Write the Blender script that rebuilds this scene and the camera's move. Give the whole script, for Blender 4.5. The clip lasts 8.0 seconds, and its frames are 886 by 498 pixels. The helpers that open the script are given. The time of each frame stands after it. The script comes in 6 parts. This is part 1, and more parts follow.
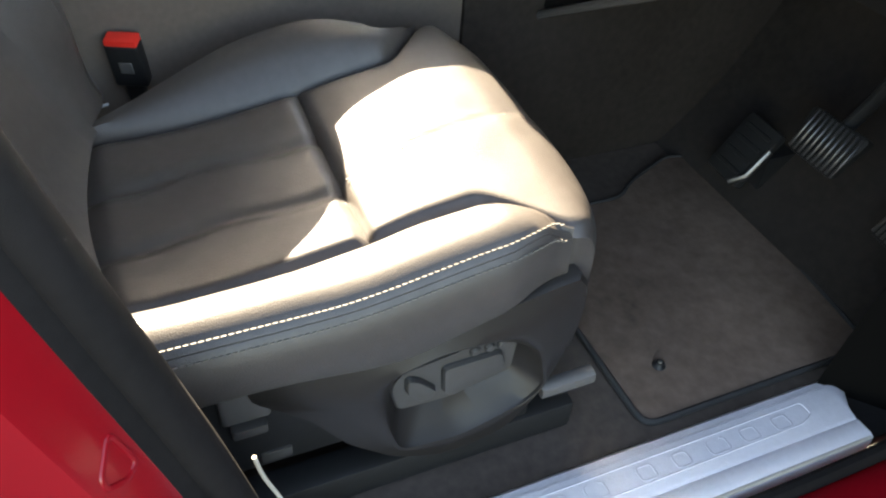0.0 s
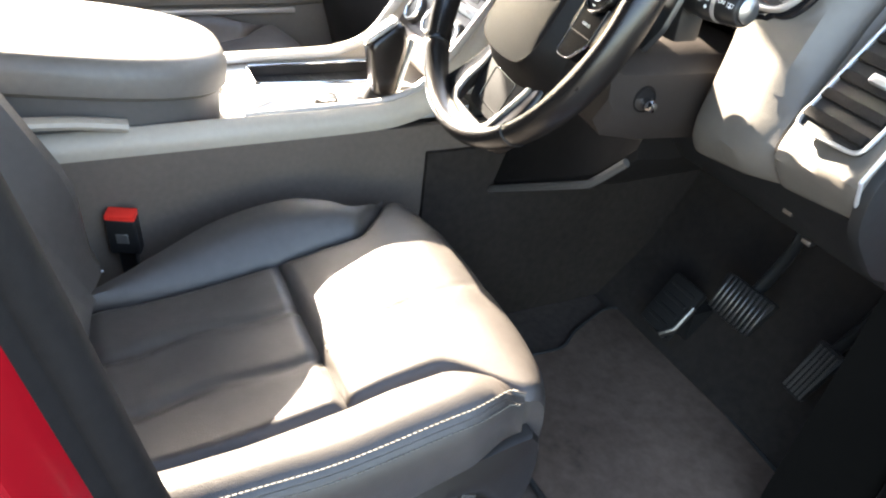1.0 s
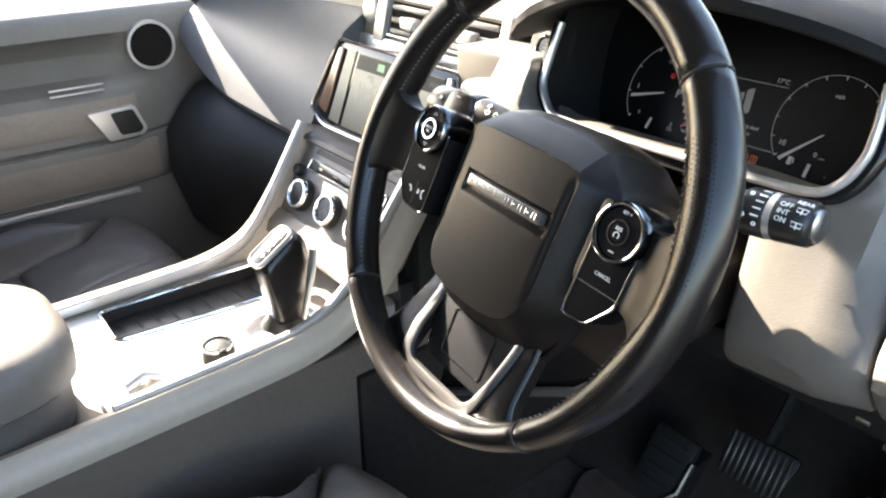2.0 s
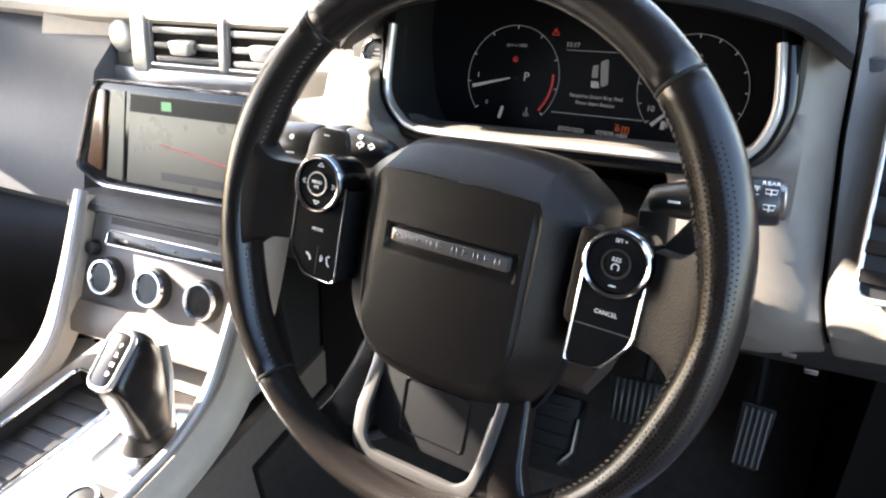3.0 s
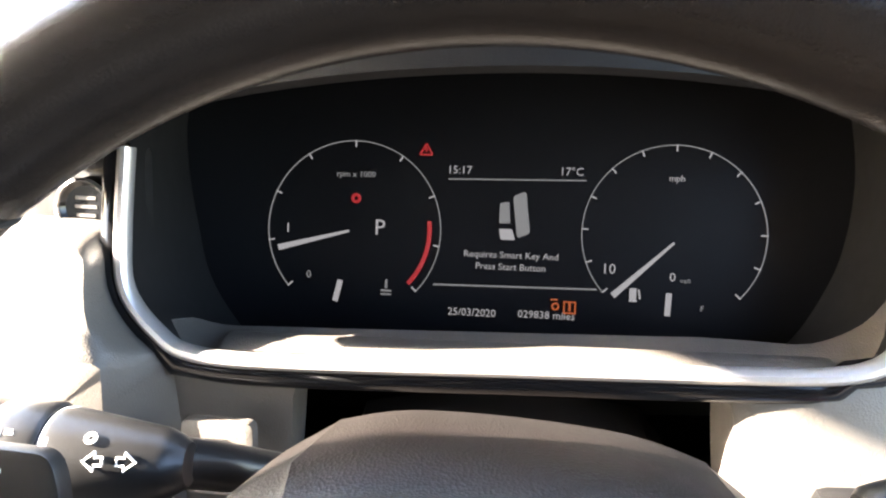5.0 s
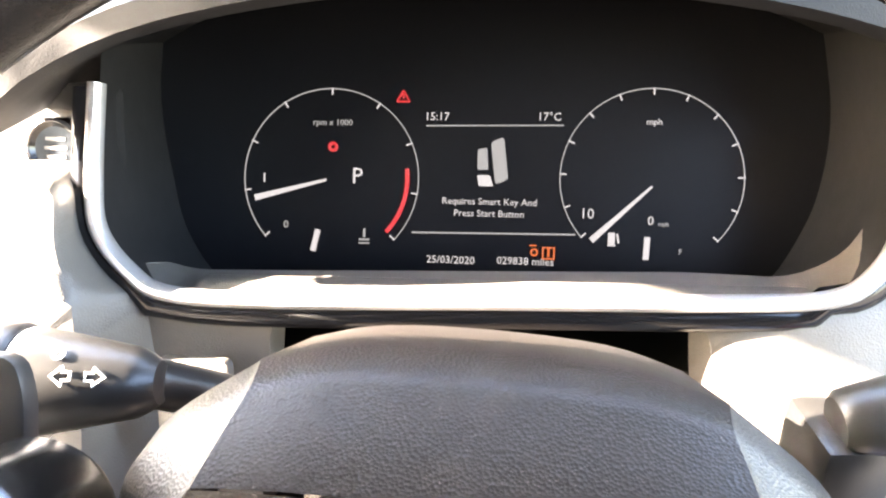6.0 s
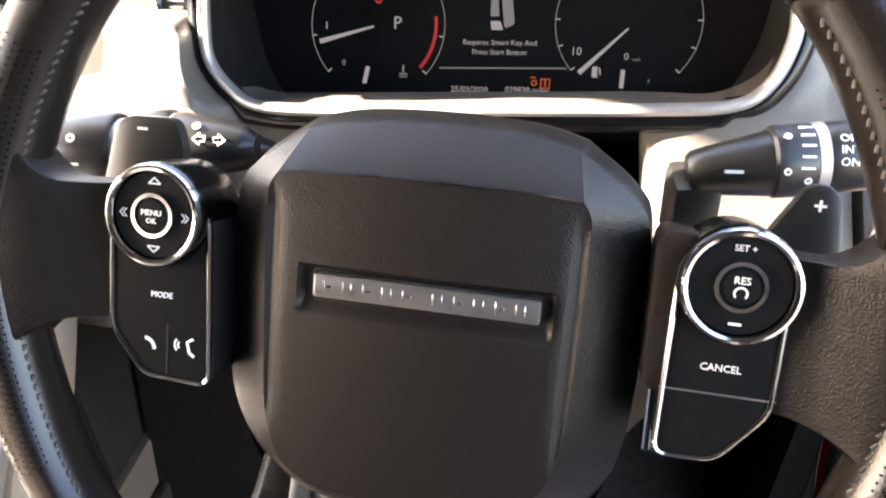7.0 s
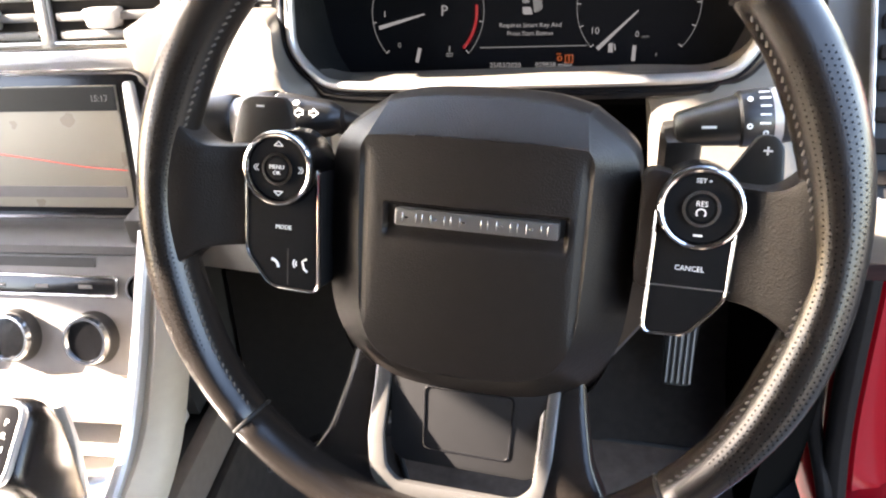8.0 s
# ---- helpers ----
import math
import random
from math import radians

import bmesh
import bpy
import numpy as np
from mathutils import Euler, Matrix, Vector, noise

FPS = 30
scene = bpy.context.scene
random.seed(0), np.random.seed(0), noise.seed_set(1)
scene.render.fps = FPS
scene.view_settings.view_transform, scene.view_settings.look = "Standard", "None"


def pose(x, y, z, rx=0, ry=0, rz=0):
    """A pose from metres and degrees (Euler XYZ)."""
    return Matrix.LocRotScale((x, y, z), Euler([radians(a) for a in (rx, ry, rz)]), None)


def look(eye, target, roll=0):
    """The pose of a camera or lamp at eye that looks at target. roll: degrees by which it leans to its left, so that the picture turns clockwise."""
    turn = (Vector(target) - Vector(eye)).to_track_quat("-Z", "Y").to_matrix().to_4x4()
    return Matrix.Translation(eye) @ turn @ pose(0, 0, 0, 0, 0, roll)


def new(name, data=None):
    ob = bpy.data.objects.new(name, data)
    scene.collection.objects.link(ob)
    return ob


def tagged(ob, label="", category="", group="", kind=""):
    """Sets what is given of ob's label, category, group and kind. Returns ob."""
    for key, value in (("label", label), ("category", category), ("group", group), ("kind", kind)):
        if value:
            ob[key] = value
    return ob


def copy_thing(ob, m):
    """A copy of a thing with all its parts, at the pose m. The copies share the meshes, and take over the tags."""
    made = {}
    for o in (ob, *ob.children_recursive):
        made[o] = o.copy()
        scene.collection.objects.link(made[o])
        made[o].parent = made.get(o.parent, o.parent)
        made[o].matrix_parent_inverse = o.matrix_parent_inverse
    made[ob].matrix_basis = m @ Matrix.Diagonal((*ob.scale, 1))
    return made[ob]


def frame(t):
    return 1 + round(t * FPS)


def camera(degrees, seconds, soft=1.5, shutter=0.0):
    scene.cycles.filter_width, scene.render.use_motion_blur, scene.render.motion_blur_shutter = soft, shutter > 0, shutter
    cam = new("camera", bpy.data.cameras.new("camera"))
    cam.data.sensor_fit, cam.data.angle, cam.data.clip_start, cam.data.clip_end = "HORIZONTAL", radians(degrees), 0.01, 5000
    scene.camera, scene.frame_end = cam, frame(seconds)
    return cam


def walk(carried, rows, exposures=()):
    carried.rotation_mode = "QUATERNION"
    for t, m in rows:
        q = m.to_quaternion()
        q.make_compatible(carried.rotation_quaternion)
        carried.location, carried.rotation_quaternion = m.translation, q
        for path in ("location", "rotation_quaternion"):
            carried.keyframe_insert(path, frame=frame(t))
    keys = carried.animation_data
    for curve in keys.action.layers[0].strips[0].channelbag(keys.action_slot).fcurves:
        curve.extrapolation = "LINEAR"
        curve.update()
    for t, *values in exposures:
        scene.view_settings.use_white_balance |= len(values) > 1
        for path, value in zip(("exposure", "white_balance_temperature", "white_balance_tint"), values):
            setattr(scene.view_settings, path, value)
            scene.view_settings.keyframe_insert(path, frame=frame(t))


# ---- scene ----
cam = camera(61.4, 8.0, soft=2.1)
PATH = [
    (0, (0.629, -0.402, 0.757), (-0.7, 0.222, -0.601), 4.4),
    (0.5, (0.708, -0.44, 0.798), (-0.677, 0.264, -0.462), 5.7),
    (0.8, (0.697, -0.452, 0.827), (-0.763, 0.352, -0.281), 6.4),
    (1, (0.666, -0.452, 0.858), (-0.798, 0.369, -0.229), 7.2),
    (1.5, (0.503, -0.397, 0.89), (-0.999, 0.501, -0.079), 5.1),
    (2, (0.371, -0.372, 0.909), (-0.998, 0.765, -0.005), 0.1),
    (2.2, (0.331, -0.378, 0.92), (-0.922, 0.858, -0.03), -1.8),
    (3.3, (0.141, -0.375, 0.933), (-0.542, 1.221, -0.061), -4.4),
    (3.5, (0.099, -0.338, 0.925), (-0.508, 1.31, -0.033), -3.7),
    (4, (0.033, -0.235, 0.898), (-0.445, 1.492, 0.008), -2.1),
    (4.2, (0.022, -0.194, 0.889), (-0.394, 1.564, 0.028), -1.3),
    (4.5, (0.005, -0.13, 0.869), (-0.202, 1.68, 0.043), -0.1),
    (4.7, (-0.001, -0.106, 0.862), (-0.13, 1.715, 0.046), 0.1),
    (5.8, (-0.009, -0.081, 0.84), (-0.031, 1.769, 0.081), 0.1),
    (6, (-0.002, -0.099, 0.832), (-0.028, 1.729, 0.022), 0.1),
    (6.2, (-0.001, -0.128, 0.831), (-0.03, 1.674, -0.036), 0.6),
    (6.5, (0.018, -0.172, 0.842), (-0.102, 1.579, -0.117), -0.2),
    (6.8, (0.031, -0.217, 0.851), (-0.151, 1.471, -0.2), -1.4),
    (7, (0.041, -0.229, 0.856), (-0.183, 1.43, -0.239), -2.5),
    (7.5, (0.052, -0.283, 0.883), (-0.214, 1.341, -0.253), -4.1),
    (8, (0.05, -0.329, 0.903), (-0.274, 1.271, -0.253), -5.6),
]
EXPOSURES = [(0.0, 4.0, 8200, 10), (0.5, 4.5, 7900, 12), (1.0, 4.25, 7400, 12), (2.0, 3.65, 7050, 12), (3.5, 3.85, 6850, 15), (4.5, 4.15, 6900, 15), (6.0, 6.0, 7500, 17), (6.5, 5.3, 7700, 21), (7.0, 4.65, 7600, 20), (8.0, 4.6, 7400, 18)]
walk(cam, [(t, look(eye, target, roll)) for t, eye, target, roll in PATH], EXPOSURES)

# ---- light: low afternoon sun from the passenger side, clear sky ----
SUN = Vector((-1.92, -0.14, 1.0)).normalized()
world = bpy.data.worlds.new("sky")
scene.world = world
world.use_nodes = True
wn = world.node_tree.nodes
sky = wn.new("ShaderNodeTexSky")
sky.sky_type = "NISHITA"
sky.sun_disc = False
sky.sun_elevation = math.asin(SUN.z)
sky.sun_rotation = math.atan2(SUN.x, SUN.y)
world.node_tree.links.new(sky.outputs[0], wn["Background"].inputs[0])
wn["Background"].inputs[1].default_value = 0.11
sun_data = bpy.data.lights.new("sun", "SUN")
sun_data.energy, sun_data.angle, sun_data.color = 5.0, radians(0.5), (1.0, 0.94, 0.84)
sun = new("sun", sun_data)
sun.matrix_world = look((-4, -1, 4), Vector((-4, -1, 4)) - SUN)


# ---- materials ----
def material(name, base, rough=0.5, metal=0.0, vary=0.15, scale=40.0, bump=0.0, bscale=600.0, second=None,
             spec=0.5, cells=False, coat=0.0, wear=0.0, mottle=0.07):
    """A procedural surface: colour variation at two scales, roughness variation and a fine bump."""
    m = bpy.data.materials.new(name)
    m.use_nodes = True
    n, l = m.node_tree.nodes, m.node_tree.links
    b = n["Principled BSDF"]
    co = n.new("ShaderNodeTexCoord")
    n1, n2 = n.new("ShaderNodeTexNoise"), n.new("ShaderNodeTexNoise")
    n1.inputs["Scale"].default_value, n2.inputs["Scale"].default_value = scale * 0.15, scale * 3
    n1.inputs["Detail"].default_value = n2.inputs["Detail"].default_value = 5
    for t in (n1, n2):
        l.new(co.outputs["Object"], t.inputs["Vector"])
    mix = n.new("ShaderNodeMix")
    mix.data_type = "RGBA"
    add = n.new("ShaderNodeMath")
    add.operation = "MULTIPLY_ADD"
    l.new(n2.outputs["Fac"], add.inputs[0])
    add.inputs[1].default_value = 0.45
    half = n.new("ShaderNodeMath")
    half.operation = "MULTIPLY"
    half.inputs[1].default_value = 0.55
    l.new(n1.outputs["Fac"], half.inputs[0])
    l.new(half.outputs[0], add.inputs[2])
    ramp = n.new("ShaderNodeMapRange")
    ramp.inputs["From Min"].default_value, ramp.inputs["From Max"].default_value = 0.3, 0.7
    l.new(add.outputs[0], ramp.inputs["Value"])
    l.new(ramp.outputs[0], mix.inputs["Factor"])
    other = second or [c * (1 - vary) for c in base]
    mix.inputs["A"].default_value = (*[min(1, c * (1 + vary)) for c in base], 1)
    mix.inputs["B"].default_value = (*other, 1)
    l.new(mix.outputs["Result"], b.inputs["Base Color"])
    rr = n.new("ShaderNodeMapRange")
    rr.inputs["To Min"].default_value, rr.inputs["To Max"].default_value = max(0.02, rough - mottle - wear), min(1, rough + mottle)
    l.new(add.outputs[0], rr.inputs["Value"])
    l.new(rr.outputs[0], b.inputs["Roughness"])
    b.inputs["Metallic"].default_value = metal
    b.inputs["Specular IOR Level"].default_value = spec
    b.inputs["Coat Weight"].default_value = coat
    b.inputs["Coat Roughness"].default_value = 0.08
    if bump:
        bp = n.new("ShaderNodeBump")
        bp.inputs["Strength"].default_value = bump
        bp.inputs["Distance"].default_value = 0.0006
        if cells:
            v = n.new("ShaderNodeTexVoronoi")
            v.inputs["Scale"].default_value = bscale
            l.new(co.outputs["Object"], v.inputs["Vector"])
            l.new(v.outputs["Distance"], bp.inputs["Height"])
        else:
            n3 = n.new("ShaderNodeTexNoise")
            n3.inputs["Scale"].default_value = bscale
            n3.inputs["Detail"].default_value = 6
            l.new(co.outputs["Object"], n3.inputs["Vector"])
            l.new(n3.outputs["Fac"], bp.inputs["Height"])
        l.new(bp.outputs[0], b.inputs["Normal"])
    return m


def glowing(name, colour, strength):
    m = bpy.data.materials.new(name)
    m.use_nodes = True
    b = m.node_tree.nodes["Principled BSDF"]
    b.inputs["Base Color"].default_value = (0.02, 0.02, 0.02, 1)
    b.inputs["Emission Color"].default_value = (*colour, 1)
    b.inputs["Emission Strength"].default_value = strength
    b.inputs["Roughness"].default_value = 0.3
    return m


# Paler copy of the black leather; the lid's brightness is in the colour.
ARMREST = material("brightened_leather", (0.115, 0.102, 0.090), 0.45, bump=0.3, bscale=900, cells=True, vary=0.15, scale=30)
LEATHER = material("black_leather", (0.048, 0.0415, 0.0375), 0.42, bump=0.35, bscale=900, cells=True, vary=0.2, scale=30)
LEATHER_DOOR = material("door_leather", (0.165, 0.140, 0.118), 0.5, bump=0.3, bscale=700, cells=True, vary=0.15)
LEATHER_WHEEL = material("wheel_leather", (0.0100, 0.0082, 0.0073), 0.25, spec=0.42, bump=0.12, bscale=1300, cells=True, vary=0.15, scale=60, mottle=0.015)
DASH = material("dash_soft_plastic", (0.037, 0.036, 0.0365), 0.45, bump=0.35, bscale=1000, cells=True, vary=0.12)
DOOR_PANEL = material("door_panel_plastic", (0.115, 0.110, 0.102), 0.55, bump=0.3, bscale=900, cells=True, vary=0.1)
PASS_PANEL = material("passenger_soft_panel", (0.078, 0.080, 0.085), 0.46, bump=0.2, bscale=1000, cells=True, vary=0.1, spec=0.3)
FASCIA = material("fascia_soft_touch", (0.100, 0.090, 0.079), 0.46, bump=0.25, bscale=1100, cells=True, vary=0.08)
STALK = material("stalk_plastic", (0.0125, 0.0122, 0.012), 0.32, bump=0.1, bscale=1500, vary=0.15)
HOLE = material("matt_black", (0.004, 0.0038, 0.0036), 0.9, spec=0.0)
# Lit copy of the fascia material: sunlight put into the paler colour.
LIT_FASCIA = material("sunlit_soft_touch", (0.36, 0.315, 0.26), 0.48, bump=0.25, bscale=1100, cells=True, vary=0.08)
PLASTIC = material("black_plastic", (0.013, 0.0128, 0.013), 0.5, bump=0.2, bscale=1200, vary=0.2, spec=0.3)
CLIMATE = material("climate_panel_grey", (0.125, 0.120, 0.120), 0.48, bump=0.25, bscale=1200, vary=0.1)
ROLL = material("pale_roll", (0.22, 0.19, 0.165), 0.48, bump=0.2, bscale=1100, vary=0.1)
VANE = material("vent_vane_grey", (0.13, 0.13, 0.13), 0.45, vary=0.1, bump=0.1, bscale=1200)
BUTTON = material("button_black", (0.007, 0.007, 0.0075), 0.6, vary=0.1, spec=0.04)
BARREL = material("dark_chrome", (0.10, 0.102, 0.106), 0.2, metal=1.0, vary=0.08, mottle=0.03)
HOOD = material("hood_black", (0.008, 0.008, 0.0088), 0.6, bump=0.12, bscale=1400, cells=True, vary=0.12, spec=0.17)
# Carpet darkened: the shade deep in the footwell is in the colour.
TOE_SHADE = material("shaded_toe_carpet", (0.024, 0.020, 0.018), 0.95, bump=1.0, bscale=1500, vary=0.35, scale=25, spec=0.1)
PEDAL = material("dull_pedal_steel", (0.13, 0.13, 0.132), 0.4, metal=1.0, vary=0.15, scale=90)
PLASTIC_GREY = material("grey_plastic", (0.075, 0.070, 0.067), 0.48, bump=0.25, bscale=1200, vary=0.12)
VALANCE = material("seat_trim_plastic", (0.0145, 0.0125, 0.0115), 0.45, bump=0.25, bscale=1200, vary=0.12, spec=0.28)
BAND = material("dark_band", (0.012, 0.0125, 0.014), 0.45, bump=0.15, bscale=1200, vary=0.1, spec=0.3)
HUB = material("airbag_cover", (0.0095, 0.0075, 0.0066), 0.40, spec=0.20, mottle=0.03, bump=0.28, bscale=1100, cells=True, vary=0.15)
GLOSS = material("piano_black", (0.008, 0.008, 0.009), 0.14, vary=0.1, spec=0.35, mottle=0.03)
RUBBER = material("seal_rubber", (0.010, 0.0088, 0.0085), 0.75, bump=0.3, bscale=900, vary=0.25, spec=0.1)
COLUMN = material("column_plastic", (0.024, 0.019, 0.0165), 0.5, bump=0.25, bscale=1200, vary=0.15, spec=0.3)
TRAY = material("tray_cover", (0.0125, 0.012, 0.0125), 0.33, vary=0.3, scale=60, bump=0.1, bscale=500, mottle=0.06)
# Carpet copy darkened for the shade along the front of the tunnel.
TUNNEL_SHADE = material("shaded_tunnel_carpet", (0.024, 0.0195, 0.017), 0.95, bump=1.0, bscale=1500, vary=0.35, scale=25, spec=0.1)
TUNNEL = material("tunnel_trim", (0.098, 0.077, 0.063), 0.7, bump=0.3, bscale=900, vary=0.15, spec=0.25)
SWITCH = material("switch_plastic", (0.045, 0.042, 0.039), 0.5, bump=0.2, bscale=1200, vary=0.1)
CHROME = material("bright_trim", (0.66, 0.66, 0.67), 0.13, metal=1.0, vary=0.05, mottle=0.03)
WHEEL_THREAD = material("dark_thread", (0.085, 0.075, 0.066), 0.7, vary=0.2, scale=200)
SATIN = material("satin_silver", (0.55, 0.54, 0.53), 0.36, metal=0.7, vary=0.06, scale=120)
SATIN_DARK = material("dull_satin", (0.22, 0.212, 0.205), 0.3, metal=0.8, vary=0.06, scale=120)
PALE_EDGE = material("cream_edge", (0.40, 0.36, 0.30), 0.5, vary=0.1, scale=60)
CARPET = material("grey_carpet", (0.070, 0.055, 0.046), 0.95, bump=1.0, bscale=1500, vary=0.35, scale=25, spec=0.1)
MAT = material("floor_mat_pile", (0.135, 0.094, 0.072), 0.95, bump=1.0, bscale=1800, vary=0.4, scale=18, spec=0.1)
BINDING = material("mat_binding", (0.02, 0.019, 0.018), 0.7, bump=0.5, bscale=1500)
RED = material("red_paint", (0.205, 0.003, 0.007), 0.24, vary=0.06, spec=0.25, coat=0.22, scale=10)
RED_PLASTIC = material("red_button", (0.75, 0.03, 0.02), 0.4, vary=0.05)
SILL = material("brushed_sill", (0.66, 0.64, 0.67), 0.42, metal=0.25, vary=0.08, bump=0.2, bscale=300)
STEEL = material("pedal_steel", (0.30, 0.30, 0.30), 0.35, metal=1.0, vary=0.1)
THREAD = material("grey_thread", (0.13, 0.118, 0.10), 0.7, vary=0.15, scale=200)
WOOD = material("dark_wood_trim", (0.16, 0.075, 0.035), 0.3, second=(0.07, 0.032, 0.016), scale=18, coat=0.6)
HEADLINER = material("headliner_cloth", (0.060, 0.056, 0.053), 0.9, bump=0.5, bscale=1500, vary=0.06)
ASPHALT = material("grey_asphalt", (0.085, 0.080, 0.073), 0.9, bump=0.8, bscale=60, vary=0.3, scale=3)
LCD = material("black_display", (0.006, 0.006, 0.007), 0.34, vary=0.1, spec=0.12)
# Pale beige base imitates the haze of reflections on the glass.
SCREEN_HAZE = material("hazed_touchscreen", (0.16, 0.14, 0.11), 0.28, vary=0.05, scale=8)
WHITE_LIT = glowing("lit_white", (0.9, 0.93, 1.0), 0.014)
DIM_LIT = glowing("lit_grey", (0.8, 0.85, 0.9), 0.009)
RED_LIT = glowing("lit_red", (1.0, 0.05, 0.06), 0.015)
AMBER_LIT = glowing("lit_amber", (1.0, 0.22, 0.05), 0.015)
PRINT = material("white_print", (0.75, 0.75, 0.74), 0.5, vary=0.03)
GLASS = bpy.data.materials.new("window_glass")
GLASS.use_nodes = True
gb = GLASS.node_tree.nodes["Principled BSDF"]
gb.inputs["Base Color"].default_value = (0.96, 0.98, 0.97, 1)
gb.inputs["Transmission Weight"].default_value = 1.0
gb.inputs["Roughness"].default_value = 0.0
gb.inputs["IOR"].default_value = 1.45


# ---- mesh helpers ----
def thing(name, at, label, category, group="", m=None):
    ob = new(name)
    ob.empty_display_size = 0.05
    ob.matrix_world = m if m is not None else Matrix.Translation(at)
    return tagged(ob, label, category, group)


def part(name, bm, mat, parent=None, label="", local=False, flat=False):
    """Links a bmesh, given in the world unless local, as one mesh object."""
    if parent is not None and not local:
        bm.transform(root_matrix(parent).inverted())
    me = bpy.data.meshes.new(name)
    bm.normal_update()
    bm.to_mesh(me)
    bm.free()
    me.materials.append(mat)
    if not flat:
        me.shade_smooth()
        me.set_sharp_from_angle(angle=radians(38))
    ob = new(name, me)
    ob.parent = parent
    return tagged(ob, label)


def root_matrix(ob):
    m = ob.matrix_basis.copy()
    while ob.parent is not None:
        ob = ob.parent
        m = ob.matrix_basis @ m
    return m


def structure(name, bm, mat, label, category, flat=False):
    return tagged(part(name, bm, mat, None, "", True, flat), label, category, kind="structure")


def basis(o, tilt=0.0, yaw=0.0, roll=0.0):
    """A frame whose x goes right, y up its face, z towards the driver; the face leans forward by tilt."""
    a = radians(tilt)
    m = Matrix(((1, 0, 0), (0, math.sin(a), -math.cos(a)), (0, math.cos(a), math.sin(a)))).to_4x4()
    return Matrix.Translation(o) @ pose(0, 0, 0, 0, 0, yaw) @ m @ pose(0, 0, 0, 0, 0, roll)


def fillet(poly, r, n=4):
    """The polygon with its corners rounded."""
    out, k = [], len(poly)
    for i in range(k):
        p, a, b = Vector(poly[i]), Vector(poly[i - 1]), Vector(poly[(i + 1) % k])
        d1, d2 = a - p, b - p
        t = min(r, d1.length * 0.45, d2.length * 0.45)
        p1, p2 = p + d1.normalized() * t, p + d2.normalized() * t
        for j in range(n + 1):
            s = j / n
            q = p1 * (1 - s) ** 2 + p * 2 * s * (1 - s) + p2 * s * s
            out.append((q.x, q.y))
    return out


def prism(poly, z0, z1, bev=0.0, seg=2, m=None):
    bm = bmesh.new()
    lo = [bm.verts.new((x, y, z0)) for x, y in poly]
    hi = [bm.verts.new((x, y, z1)) for x, y in poly]
    k = len(poly)
    top = bm.faces.new(hi)
    bm.faces.new(lo[::-1])
    for i in range(k):
        bm.faces.new((lo[i], lo[(i + 1) % k], hi[(i + 1) % k], hi[i]))
    bmesh.ops.recalc_face_normals(bm, faces=bm.faces[:])
    if bev:
        bmesh.ops.bevel(bm, geom=list(top.edges), offset=bev, segments=seg, profile=0.6, affect="EDGES", clamp_overlap=True)
    if m is not None:
        bm.transform(m)
    return bm


def box(lo, hi, bev=0.0, seg=2, m=None):
    bm = bmesh.new()
    bmesh.ops.create_cube(bm, size=1)
    lo, hi = Vector(lo), Vector(hi)
    bm.transform(Matrix.Translation((lo + hi) / 2) @ Matrix.Diagonal((*(hi - lo), 1)))
    if bev:
        bmesh.ops.bevel(bm, geom=bm.edges[:], offset=bev, segments=seg, profile=0.6, affect="EDGES", clamp_overlap=True)
    if m is not None:
        bm.transform(m)
    return bm


def loft(rings, cyclic=True, caps=True, closed=False):
    """A skin over rings of points; cyclic: each ring is closed; closed: the last ring joins the first."""
    bm = bmesh.new()
    vs = [[bm.verts.new(p) for p in ring] for ring in rings]
    k = len(vs[0])
    for a in range(len(vs) - (0 if closed else 1)):
        r, s = vs[a], vs[(a + 1) % len(vs)]
        for i in range(k if cyclic else k - 1):
            bm.faces.new((r[i], r[(i + 1) % k], s[(i + 1) % k], s[i]))
    if caps and cyclic and not closed:
        bm.faces.new(vs[0][::-1])
        bm.faces.new(vs[-1])
    bmesh.ops.recalc_face_normals(bm, faces=bm.faces[:])
    return bm


def smooth_path(pts, n=6):
    """A Catmull-Rom line through the points."""
    pts = [Vector(p) for p in pts]
    out = []
    for i in range(len(pts) - 1):
        p0, p1, p2, p3 = pts[max(0, i - 1)], pts[i], pts[i + 1], pts[min(len(pts) - 1, i + 2)]
        for j in range(n):
            t = j / n
            out.append(0.5 * (2 * p1 + (p2 - p0) * t + (2 * p0 - 5 * p1 + 4 * p2 - p3) * t * t + (3 * p1 - p0 - 3 * p2 + p3) * t ** 3))
    return out + [pts[-1]]


def tube(path, rx, ry=None, n=10, up=(0, 0, 1), closed=False, power=2.0):
    """A rod along a path; rx sideways, ry along up; a power over 2 squares its section."""
    path, up, ry = [Vector(p) for p in path], Vector(up), ry or rx
    rings, k = [], len(path)
    for i, p in enumerate(path):
        a = path[i - 1] if i or closed else p
        b = path[(i + 1) % k] if i < k - 1 or closed else p
        t = (b - a).normalized()
        side = t.cross(up)
        side = side.normalized() if side.length > 1e-4 else Vector((1, 0, 0))
        v = side.cross(t)
        ring = []
        for j in range(n):
            c, s = math.cos(2 * math.pi * j / n), math.sin(2 * math.pi * j / n)
            c, s = math.copysign(abs(c) ** (2 / power), c), math.copysign(abs(s) ** (2 / power), s)
            ring.append(p + side * rx * c + v * ry * s)
        rings.append(ring)
    return loft(rings, True, True, closed)


